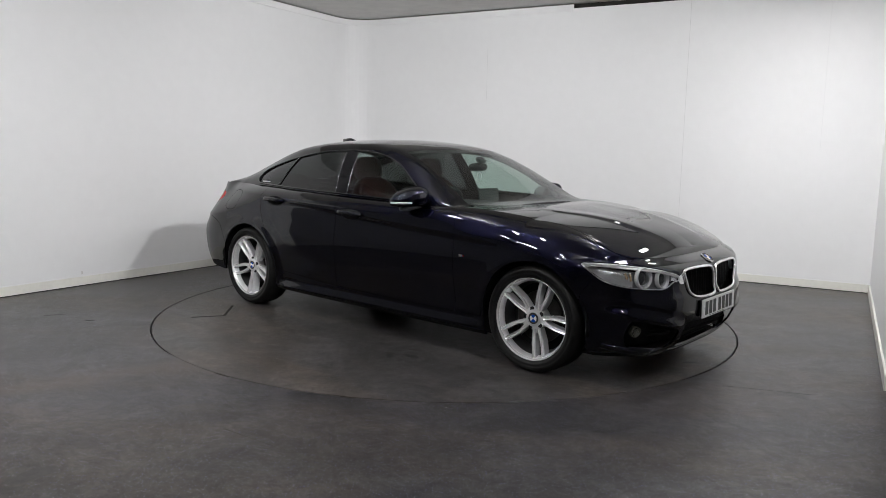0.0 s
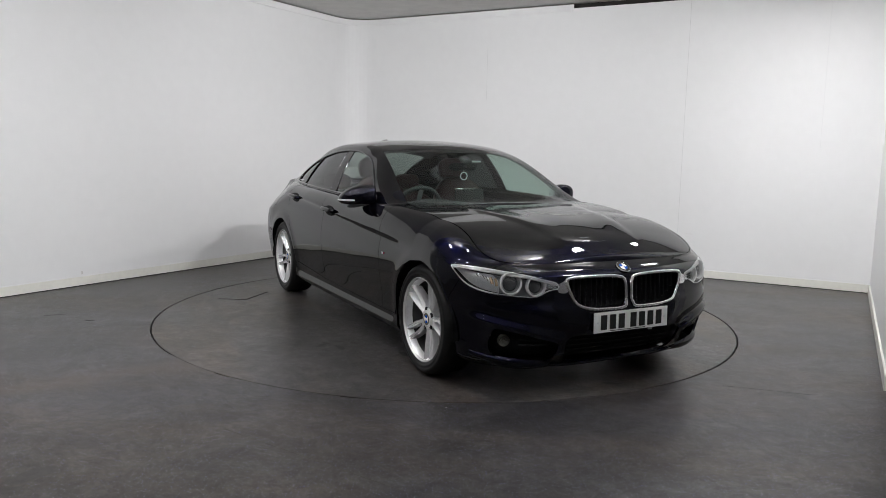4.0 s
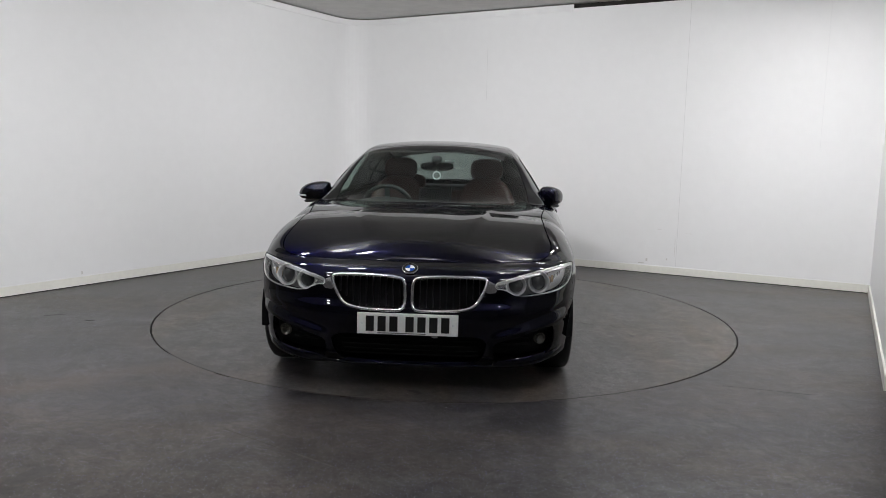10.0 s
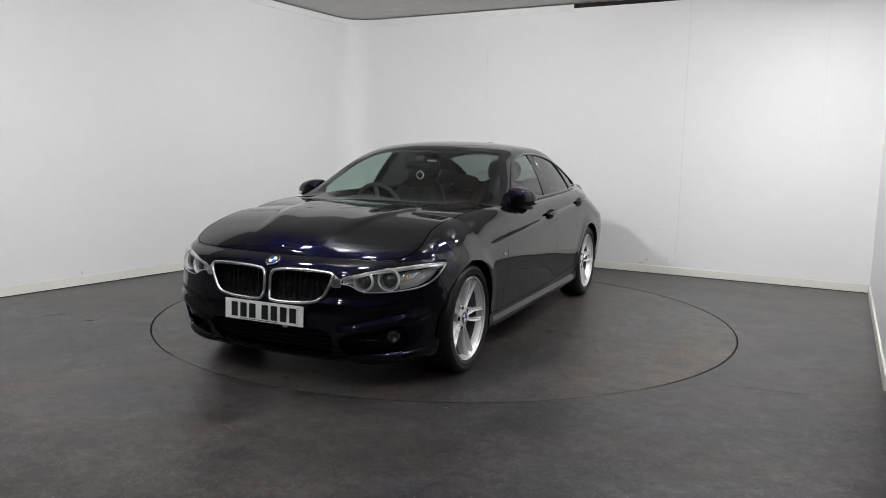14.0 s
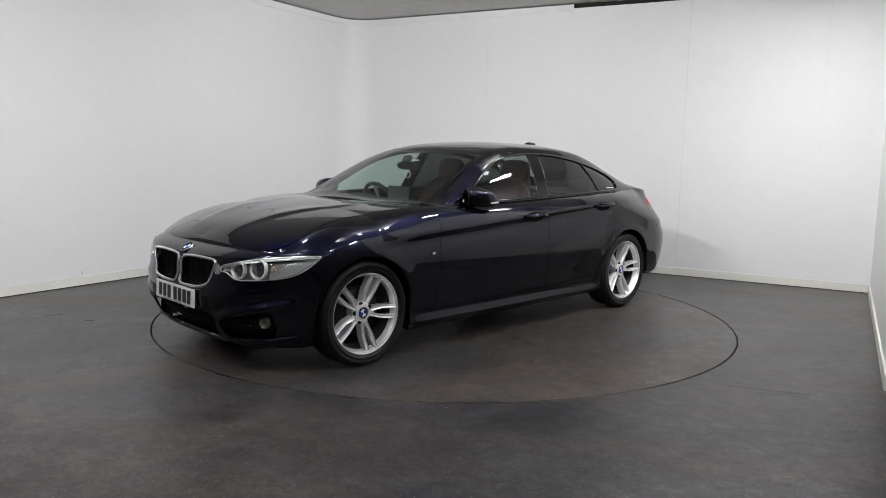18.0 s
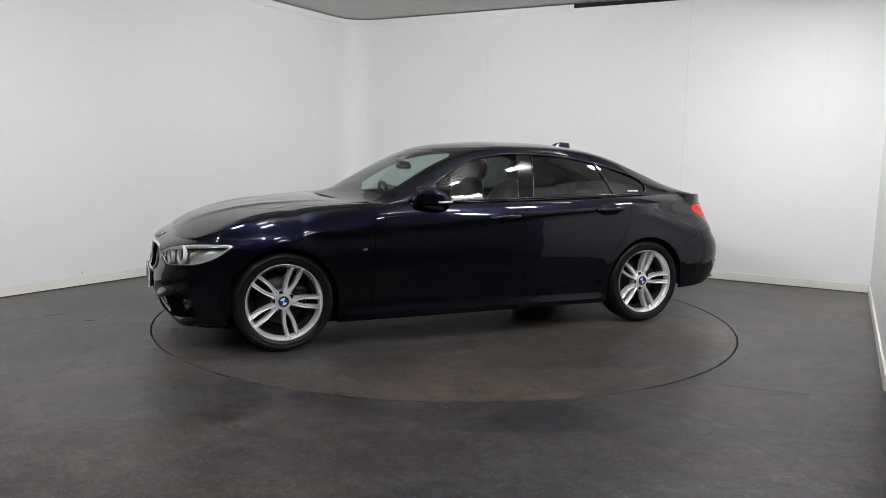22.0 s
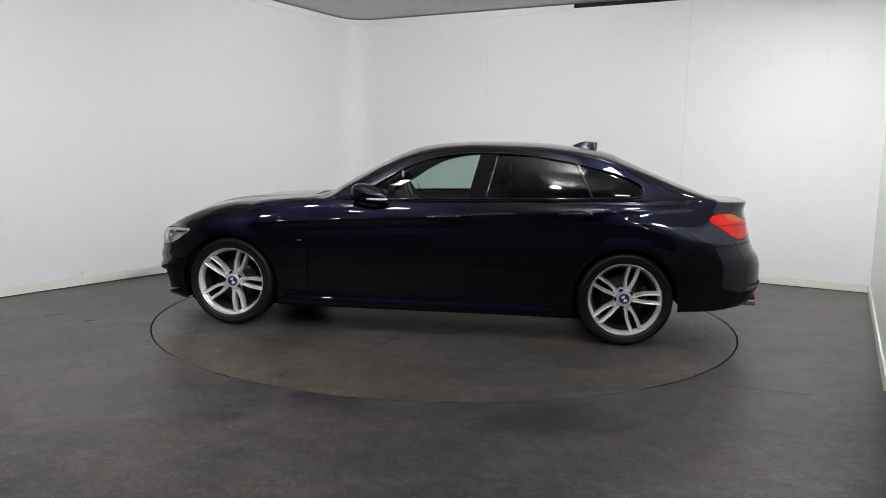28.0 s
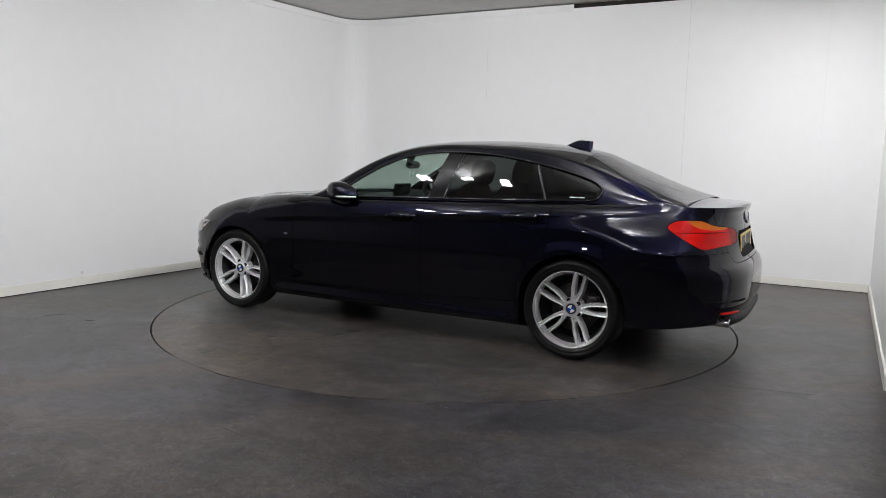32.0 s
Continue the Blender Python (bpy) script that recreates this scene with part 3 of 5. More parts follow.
def body_grids():
    af = np.radians(np.linspace(0, 90, 58) ** 1.0)
    xs = np.linspace(FX, RX, 150)[1:-1]
    ar = np.radians(np.linspace(90, 0, 52))
    q = np.concatenate([np.linspace(0, 0.80, 52)[:-1], np.linspace(0.80, 1.0, 22)])

    def outline(z):
        """z: (rows, columns) in column order front, side, rear."""
        nf, ns = len(af), len(xs)
        zf, zs, zr = z[:, :nf], z[:, nf:nf + ns], z[:, nf + ns:]
        xf = FX + np.cos(af) ** 0.5 * (XF(zf) - FX)
        yf = half_width(xf, zf) * np.sin(af) ** 0.66
        xr = RX + np.abs(np.cos(ar)) ** tail_round(zr) * (XR(zr) - RX)
        taper = 1 - 0.06 * smooth_step((0.88 - zr) / 0.40) * np.abs(np.cos(ar)) ** 0.8
        yr = half_width(xr, zr) * taper * np.abs(np.sin(ar)) ** tail_round(zr)
        x_s = np.repeat(xs[None], z.shape[0], 0)
        return np.concatenate([xf, x_s, xr], 1), np.concatenate([yf, half_width(x_s, zs), yr], 1)

    n = len(af) + len(xs) + len(ar)
    x0, _ = outline(np.full((1, n), 0.70))
    x0 = x0[0]
    lo, hi, tuck = SILL(x0), EDGE(x0), INSET(x0)
    for _ in range(24):
        for g in (hi, tuck):
            g[1:-1] = 0.25 * g[:-2] + 0.5 * g[1:-1] + 0.25 * g[2:]
    z = lo + (hi - lo) * q[:, None]
    x, y = outline(z)
    P = np.stack([x, y, z], 2)
    T = np.gradient(P, axis=1)[..., :2]
    T /= np.maximum(np.linalg.norm(T, axis=2, keepdims=True), 1e-9)
    tall = 0.10 + 0.06 * smooth_step((x0 - 0.5) / 0.6) - 0.06 * smooth_step((x0 - 1.7) / 0.2) + 0.04 * np.clip((-0.8 - x0) / 0.6, 0, 1) + 0.13 * smooth_step((-1.25 - x0) / 0.70)
    full = smooth_step((-1.25 - x0) / 0.70)[None]
    tau = np.clip((z - (hi - tall)) / tall, 0, 1)
    wing_top = smooth_step((x0 - 0.7) / 0.4)[None]
    bend = 1 - np.sqrt(np.maximum(1 - (0.985 * tau) ** 2, 0))
    inset = tuck[None] * ((1 - full) * ((1 - wing_top) * bend + wing_top * (0.85 * bend + 0.15 * tau**1.5)) + full * tau**1.25)
    # ledge over the side intakes and round the centre intake
    ay = np.abs(P[..., 1])
    ledge = 0.322 + 0.25 * (ay - 0.45)
    near = smooth_step((ay - 0.38) / 0.10) * smooth_step((0.86 - ay) / 0.06) * (P[..., 0] > 1.55)
    inset = inset - near * (0.012 * np.exp(-(((z - ledge - 0.012) / 0.026) ** 2)) - 0.007 * np.exp(-(((z - ledge - 0.060) / 0.028) ** 2)))
    P[..., 0] -= T[..., 1] * inset
    P[..., 1] += T[..., 0] * inset
    P[..., 1] = np.maximum(P[..., 1], 0)
    P[:, 0, 1] = P[:, -1, 1] = 0
    return P, x0


BODY = body_grids()[0]
side = grid_sheet(BODY, np.zeros((*BODY.shape[:2], 1)))
side.n[np.abs(side.v[:, 1]) < 1e-6, 1] = 0
RIM_X, RIM_Y, RIM_Z = BODY[-1, :, 0], BODY[-1, :, 1], BODY[-1, :, 2]

# bonnet and boot deck: from the shoulder inward
HOOD = table([(2.06, 0.713), (2.02, 0.732), (1.97, 0.770), (1.884, 0.820), (1.777, 0.856), (1.583, 0.900), (1.324, 0.932), (1.062, 0.950), (0.9, 0.952), (0.5, 0.956)])
DECK = table([(-1.6, 1.05), (-1.9, 1.035), (-2.0, 1.021), (-2.05, 1.009), (-2.10, 1.000), (-2.20, 0.996), (-2.29, 0.997), (-2.34, 0.988)])


def top_grid(pick, centre, pull):
    cols = np.where(pick)[0]
    r = np.linspace(0, 1, 40)[:, None]
    ex, ey, ez = RIM_X[cols], RIM_Y[cols], RIM_Z[cols]
    tx = ex - pull(ex)
    x = ex + (tx - ex) * r
    y = ey * (1 - r)
    z = ez + (centre(tx) - ez) * np.sin(r * math.pi / 2) ** 0.82
    return x, y, z, np.repeat(r, x.shape[1], 1)[..., None]


hx, hy, hz, hr = top_grid(RIM_X > 0.60, HOOD, lambda x: 0.03 * np.clip((x - 1.5) / 0.5, 0, 1))
# two raised lines that run from the grilles to the screen pillars
line_y = 0.22 + (2.02 - hx) * 0.22
fade = np.clip((2.0 - hx) / 0.35, 0, 1) * np.clip(hy / 0.1, 0, 1) * np.clip((hx - 0.95) / 0.45, 0, 1)
hz = hz + fade * 0.009 * np.exp(-(((hy - line_y) / np.where(hy > line_y, 0.030, 0.11)) ** 2))
bonnet_sheet = grid_sheet(np.stack([hx, hy, hz], 2), hr)
dx, dy, dz, dr = top_grid(RIM_X < -1.55, DECK, lambda x: np.where(x < -2.2, 0.0, 0.0))
deck_sheet = grid_sheet(np.stack([dx, dy, dz], 2), dr)
for s in (bonnet_sheet, deck_sheet):
    s.n[np.abs(s.v[:, 1]) < 1e-6, 1] = 0

# glasshouse
CENTRE = table([(1.00, 0.938), (0.87, 0.962), (0.656, 1.075), (0.562, 1.130), (0.421, 1.206), (0.282, 1.277), (0.213, 1.308), (0.098, 1.344), (-0.085, 1.369), (-0.313, 1.385), (-0.54, 1.388), (-0.76, 1.383), (-0.98, 1.368), (-1.22, 1.336), (-1.31, 1.314), (-1.42, 1.268), (-1.64, 1.172), (-1.86, 1.085), (-2.05, 1.008), (-2.12, 0.990)])
RAIL_Z = table([(1.0, 0.91), (0.80, 0.928), (0.60, 1.032), (0.28, 1.205), (0.10, 1.275), (-0.10, 1.322), (-0.35, 1.342), (-0.75, 1.336), (-1.05, 1.308), (-1.30, 1.250), (-1.60, 1.150), (-1.85, 1.056), (-2.12, 0.985)])
RAIL_Y = table([(1.0, 0.76), (0.80, 0.715), (0.60, 0.690), (0.28, 0.629), (0.0, 0.583), (-0.35, 0.568), (-0.8, 0.564), (-1.2, 0.550), (-1.6, 0.530), (-2.12, 0.560)])


def glasshouse_grid():
    xs = np.linspace(1.0, -2.12, 170)
    order = np.argsort(RIM_X)
    yb, zb = np.interp(xs, RIM_X[order], RIM_Y[order]), np.interp(xs, RIM_X[order], RIM_Z[order])
    zr = np.maximum(RAIL_Z(xs), zb + 0.004)
    yr = np.minimum(RAIL_Y(xs), yb - 0.01)
    zc = np.maximum(CENTRE(xs), zr + 0.002)
    r = np.concatenate([np.linspace(0, 0.85, 26), np.linspace(0.87, 1.13, 12), np.linspace(1.16, 2, 30)])
    k = r[:, None]
    low = k <= 1
    y = np.where(low, yb + (yr - yb) * k + 0.022 * np.sin(np.pi * np.minimum(k, 1)), yr * (2 - k))
    z = np.where(low, zb + (zr - zb) * k, zr + (zc - zr) * (1 - np.clip(2 - k, 0, 1) ** 2.3))
    for _ in range(14):
        for g in (y, z):
            s = g.copy()
            s[1:-1] = 0.25 * g[:-2] + 0.5 * g[1:-1] + 0.25 * g[2:]
            g[:] = np.where(np.abs(k - 1) < 0.16, s, g)
    P = np.stack([np.repeat(xs[None], len(r), 0), y, z], 2)
    return P, np.repeat(r[:, None], len(xs), 1)[..., None]


house = grid_sheet(*glasshouse_grid())
house.n[np.abs(house.v[:, 1]) < 1e-6, 1] = 0


def both(name, sheet, mat, label="", rim=0.012, parent=None):
    """The part on the left and its twin on the right."""
    out = []
    for s in (sheet, sheet.mirrored()):
        out.append(part_mesh(name, s.mesh(name, mat, rim), parent or car, label))
    return out


def one(name, sheet, mat, label="", rim=0.012):
    return part_mesh(name, sheet.whole().mesh(name, mat, rim), car, label)


GAP = 0.0015
# --- cut the side band into its panels
rest = side
for xw in (WHEEL_F, WHEEL_R):
    _, rest = rest.cut(np.where(rest.v[:, 1] > 0.5, np.hypot(rest.v[:, 0] - xw, np.maximum(rest.v[:, 2] - WHEEL_Z, 0)) - 0.352, 1.0))
shell_side = rest




HEAD = [(-0.840, 0.692), (-0.900, 0.702), (-1.058, 0.702), (-1.22, 0.693), (-1.336, 0.683), (-1.458, 0.669), (-1.553, 0.651), (-1.649, 0.632), (-1.668, 0.615), (-1.668, 0.594), (-1.627, 0.590), (-1.592, 0.582), (-1.552, 0.564), (-1.492, 0.554), (-1.38, 0.558), (-1.252, 0.566), (-1.147, 0.575), (-1.06, 0.588), (-0.98, 0.610), (-0.905, 0.648)]
HEAD = rounded(HEAD, steps=4)
v = rest.v
head_lens, rest = rest.cut(np.where(v[:, 0] > 1.4, inside(v[:, 1] - v[:, 0], v[:, 2], HEAD), 1.0), GAP)
KIDNEY = rounded([(0.026, 0.625), (0.055, 0.642), (0.15, 0.650), (0.30, 0.651), (0.385, 0.645), (0.400, 0.625), (0.380, 0.570), (0.340, 0.510), (0.27, 0.486), (0.15, 0.478), (0.048, 0.480), (0.022, 0.505), (0.019, 0.570)], steps=5)
v = rest.v
kidney_hole, rest = rest.cut(np.where(v[:, 0] > 1.8, inside(v[:, 1], v[:, 2], KIDNEY), 1.0))
v = rest.v
grille_link, rest = rest.cut(np.where(v[:, 0] > 1.8, inside(v[:, 1], v[:, 2], [(0.385, 0.648), (0.452, 0.618), (0.452, 0.575), (0.40, 0.572), (0.375, 0.600)]), 1.0))
v = rest.v
intake_hole, rest = rest.cut(np.where(v[:, 0] > 1.8, inside(v[:, 1], v[:, 2], [(-1, 0.348), (0.34, 0.348), (0.385, 0.338), (0.405, 0.315), (0.395, 0.255), (0.372, 0.205), (0.335, 0.182), (0.20, 0.172), (-1, 0.170)]), 1.0))
FOGHOLE = rounded([(0.760, 0.365), (0.750, 0.388), (0.70, 0.380), (0.58, 0.350), (0.462, 0.316), (0.440, 0.285), (0.450, 0.205), (0.50, 0.180), (0.60, 0.182), (0.69, 0.208), (0.745, 0.244), (0.766, 0.30)], steps=4)
v = rest.v
fog_hole, rest = rest.cut(np.where(v[:, 0] > 1.5, inside(v[:, 1], v[:, 2], FOGHOLE), 1.0))


def tail_diag(y, z):
    return -y - tail_x(y, z)


TAIL = [(1.195, 0.866), (1.235, 0.894), (1.32, 0.912), (tail_diag(0.68, 0.9), 0.912), (tail_diag(0.60, 0.88), 0.884), (tail_diag(0.46, 0.86), 0.868), (tail_diag(0.36, 0.85), 0.845), (tail_diag(0.36, 0.8), 0.800), (tail_diag(0.40, 0.77), 0.770), (tail_diag(0.60, 0.76), 0.758), (1.44, 0.747), (1.35, 0.773), (1.25, 0.822)]
TAIL = rounded(TAIL, steps=4)
v = rest.v
tail_lens, rest = rest.cut(np.where(v[:, 0] < -1.7, inside(-v[:, 1] - v[:, 0], v[:, 2], TAIL), 1.0), GAP)
v = rest.v
plate_hole, rest = rest.cut(np.where(v[:, 0] < -1.9, inside(v[:, 1], v[:, 2], [(-1, 0.84), (0.30, 0.84), (0.335, 0.80), (0.335, 0.70), (0.31, 0.675), (-1, 0.675)]), 1.0))
v = rest.v
lid_side, rest = rest.cut(np.where(v[:, 0] < -1.9, inside(v[:, 1], v[:, 2], [(-1, 1.2), (0.58, 1.2), (0.56, 0.90), (0.53, 0.70), (0.49, 0.655), (-1, 0.645)]), 1.0), GAP)
v = rest.v
skirt, rest = rest.cut(inside(v[:, 0], v[:, 2], [(1.09, 0.285), (0.82, 0.279), (0.2, 0.285), (-0.32, 0.296), (-1.09, 0.340), (-1.09, 0.0), (1.09, 0.0)]), GAP)
v = rest.v
front_door, rest = rest.cut(inside(v[:, 0], v[:, 2], [(0.80, 1.2), (0.812, 0.70), (0.826, 0.35), (0.80, 0.2), (-0.318, 0.2), (-0.318, 0.80), (-0.336, 0.965), (-0.36, 1.2)]), GAP)
v = rest.v
rear_door, rest = rest.cut(inside(v[:, 0], v[:, 2], [(-0.30, 1.2), (-0.30, 0.2), (-1.02, 0.2), (-1.04, 0.46), (-1.085, 0.56), (-1.165, 0.665), (-1.225, 0.78), (-1.242, 0.90), (-1.243, 1.2)]), GAP)
v = rest.v
bumper_f, rest = rest.cut(inside(v[:, 0], v[:, 2], [(1.70, 0.0), (1.70, 0.42), (1.735, 0.53), (1.80, 0.62), (1.93, 0.69), (1.96, 1.0), (2.6, 1.0), (2.6, 0.0)]), GAP)
v = rest.v
bumper_r, rest = rest.cut(inside(v[:, 0], v[:, 2], [(-1.70, 0.0), (-1.72, 0.50), (-1.80, 0.655), (-1.90, 0.690), (-2.05, 0.715), (-2.6, 0.735), (-2.6, 0.0)]), GAP)
wing, quarter = rest.cut(-rest.v[:, 0], 0.0)
v = quarter.v
flap, quarter_off = quarter.cut(inside(v[:, 0], v[:, 2], rounded([(-1.60, 0.925), (-1.60, 0.795), (-1.76, 0.795), (-1.76, 0.925)], steps=5)), 0.0018)

one("front_bumper", bumper_f, M_PAINT)
one("rear_bumper", bumper_r, M_PAINT)
both("front_wing", wing, M_PAINT)
part_mesh("rear_quarter", quarter.mesh("rear_quarter", M_PAINT, 0.012), car)
part_mesh("rear_quarter", quarter_off.mirrored().mesh("rear_quarter", M_PAINT, 0.012), car)
part_mesh("fuel_flap", flap.mirrored().mesh("fuel_flap", M_PAINT, 0.012), car, "body-coloured fuel flap")
FRONT_DOORS = both("front_door", front_door, M_PAINT)
REAR_DOORS = both("rear_door", rear_door, M_PAINT)
both("side_skirt", skirt, M_PAINT)
v = bonnet_sheet.v
bonnet, _ = bonnet_sheet.cut(inside(v[:, 0], v[:, 1], [(3, -1), (3, 1), (0.80, 1), (0.80, 0.715), (0.86, 0.62), (0.93, 0.40), (0.965, 0.0), (0.965, -1)]), GAP)
bonnet, _ = bonnet.cut(0.009 - bonnet.c[:, 0])
one("bonnet", bonnet, M_PAINT)
one("bonnet_liner", bonnet_sheet.cut(bonnet_sheet.c[:, 0] * 0 + 0.97 - bonnet_sheet.v[:, 0])[0].moved(-0.02), M_INNER, rim=0)
one("boot_lid", lid_side, M_PAINT)
v = deck_sheet.v
deck, _ = deck_sheet.cut(v[:, 0] + 2.02)
one("boot_deck", deck, M_PAINT)
one("inner_body", shell_side.cut(np.where(shell_side.v[:, 0] > 1.62, shell_side.v[:, 2] * 0 - 1, 1.0))[1].moved(-0.016), M_INNER, rim=0)

# --- glasshouse panels, by place along the car and height r (0 belt, 1 roof rail, 2 centre)
v, r = house.v, house.c[:, 0]
TOPX = 0.205 - 0.42 * v[:, 1] ** 2
screen, rest = house.cut(np.maximum(np.maximum((1.045 - r) * 0.5, TOPX - v[:, 0]), -(v[:, 2] - HOOD(v[:, 0]) + 0.02) * (v[:, 0] > 0.5) - (v[:, 0] <= 0.5)), GAP)
v, r = rest.v, rest.c[:, 0]
rear_glass, rest = rest.cut(np.maximum((1.07 - r) * 0.5, np.maximum(v[:, 0] + 1.315 + 0.10 * v[:, 1] ** 2, -2.03 - v[:, 0])), GAP)
v, r = rest.v, rest.c[:, 0]
DLO = rounded([(0.515, 0.952), (0.40, 1.024), (0.25, 1.124), (0.07, 1.218), (-0.12, 1.268), (-0.35, 1.292), (-0.70, 1.284), (-1.03, 1.236), (-1.28, 1.178), (-1.43, 1.132), (-1.505, 1.088), (-1.515, 1.045), (-1.49, 1.014), (-1.40, 1.003), (-1.0, 0.991), (-0.4, 0.974), (0.2, 0.958)], steps=4)
side_glass, rest = rest.cut(np.where((r < 0.99) & (v[:, 1] > 0.2), inside(v[:, 0], v[:, 2], DLO), 1.0))
v, r = rest.v, rest.c[:, 0]
roof, frame_side = rest.cut(np.maximum((1.0 - r) * 0.5, np.maximum(-1.315 + 0.0 - v[:, 0], v[:, 0] - 0.205 + 0.42 * v[:, 1] ** 2)), 0.0)
one("windscreen", screen, M_GLASS, "clear greenish windscreen", rim=0.004)
one("rear_window", rear_glass, M_REARGLASS, "dark tinted rear window", rim=0.004)
one("roof", roof, M_PAINT, rim=0.0)
frame_side, _ = frame_side.cut(np.maximum(frame_side.v[:, 0] - 0.80, -2.03 - frame_side.v[:, 0]))
both("pillar_frame", frame_side, M_PAINT, rim=0.008)
v = side_glass.v
f_glass, rest = side_glass.cut(inside(v[:, 0], v[:, 2], [(1, 0.5), (-0.30, 0.5), (-0.30, 0.94), (-0.400, 1.4), (1, 1.4)]))
v = rest.v
b_post, rest = rest.cut(inside(v[:, 0], v[:, 2], [(0, 0.5), (-0.43, 0.5), (-0.43, 0.95), (-0.51, 1.4), (0, 1.4)]))
v = rest.v
r_glass, rest = rest.cut(inside(v[:, 0], v[:, 2], [(0, 0.5), (-1.175, 0.5), (-1.165, 0.98), (-1.045, 1.24), (-0.98, 1.4), (0, 1.4)]))
v = rest.v
c_post, q_glass = rest.cut(inside(v[:, 0], v[:, 2], [(0, 0.5), (-1.195, 0.5), (-1.185, 0.98), (-1.065, 1.24), (-1.0, 1.4), (0, 1.4)]))
both("front_side_window", f_glass.moved(-0.006), M_GLASS, "clear greenish side window", rim=0)
both("rear_side_window", r_glass.moved(-0.006), M_PRIVACY, "dark privacy glass", rim=0)
both("quarter_window", q_glass.moved(-0.006), M_PRIVACY, "dark privacy glass", rim=0)
both("door_post", b_post, M_POST, "satin black door post", rim=0.01)
# thin metal tubes put in for the glints on the posts' gloss edges
for s in (1, -1):
    for (x0, z0), (x1, z1) in (((-0.432, 0.972), (-0.502, 1.285)), ((-0.307, 0.968), (-0.377, 1.287)), ((-1.176, 0.992), (-1.056, 1.228))):
        i0, i1 = (np.argmin((house.v[:, 0] - a) ** 2 + (house.v[:, 2] - b) ** 2 + 10 * (house.c[:, 0] > 1.0)) for a, b in ((x0, z0), (x1, z1)))
        ends = [(x0, s * (float(house.v[i0, 1]) + 0.002), z0), ((x0 + x1) / 2, s * ((float(house.v[i0, 1]) + float(house.v[i1, 1])) / 2 + 0.012), (z0 + z1) / 2), (x1, s * (float(house.v[i1, 1]) + 0.002), z1)]
        part("window_glint_line", tube_bm(rounded(ends, False, 5), 0.0026, 6), M_EDGEGLINT, car, "thin metal line added for the glint on the window edge", smooth=True)
both("window_bar", c_post, M_GLOSSBLACK, "black window divider", rim=0.01)

# --- lamps and openings
v = head_lens.v
lens_rim, lens_rest = head_lens.cut(-0.0055 - inside(v[:, 1] - v[:, 0], v[:, 2], HEAD))
v = lens_rest.v
lens_brow, lens_rest = lens_rest.cut(np.maximum(-0.017 - inside(v[:, 1] - v[:, 0], v[:, 2], HEAD), 0.612 + 0.085 * (v[:, 1] - v[:, 0] + 1.67) - v[:, 2]))
both("lamp_rim", lens_rim.moved(-0.003), M_LAMPGREY, "white headlight edge", rim=0.006)
both("lamp_brow", lens_brow.moved(-0.008), M_ALLOYDARK, "silver headlight brow", rim=0.006)
both("grille_link", grille_link.moved(-0.001), M_CHROME, "silver trim between grille and headlight")
bowl, housing = head_lens.cut(0.742 - np.abs(head_lens.v[:, 1]))
both("headlight_housing", housing.moved(-0.045), M_HOUSING, rim=0)
both("indicator_bowl", bowl.moved(-0.045), M_RIMSLOPE, "silver indicator bowl", rim=0)
both("headlight", lens_rest.moved(-0.002), M_LENS, "clear headlight lens", rim=0.004)
v = tail_lens.v
tail_amber, tail_rest = tail_lens.cut(np.where(v[:, 0] < -1.7, inside(v[:, 1], v[:, 2], rounded([(0.665, 0.866), (0.665, 0.93), (0.48, 0.93), (0.475, 0.862)], steps=3)), 1.0))
v = tail_rest.v
tail_inner, tail_rest = tail_rest.cut(v[:, 1] - 0.46)
both("tail_indicator", tail_amber.moved(-0.001), M_TAILAMBER, "amber indicator in the tail light", rim=0.004)
both("tail_inner_lens", tail_inner.moved(-0.001), M_DEEPRED, "deep red inner tail lens", rim=0.004)
tail_top, tail_low = tail_rest.cut(0.842 - tail_rest.v[:, 2], 0.0018)
both("tail_light", tail_top.moved(-0.001), M_RED, "red tail light lens", rim=0.004)
both("tail_light_base", tail_low.moved(-0.001), M_RED, "red lower tail light lens", rim=0.004)
one("grille_backing", kidney_hole.moved(-0.05), M_INNER, rim=0)
one("bumper_liner", side.cut(1.66 - side.v[:, 0])[0].moved(-0.062), M_INNER, rim=0)
one("intake_backing", intake_hole.moved(-0.05), M_INNER, rim=0)
both("fog_recess", fog_hole.moved(-0.055), M_INNER, rim=0)
one("plate_recess", plate_hole.moved(-0.03), M_BLACK, rim=0)


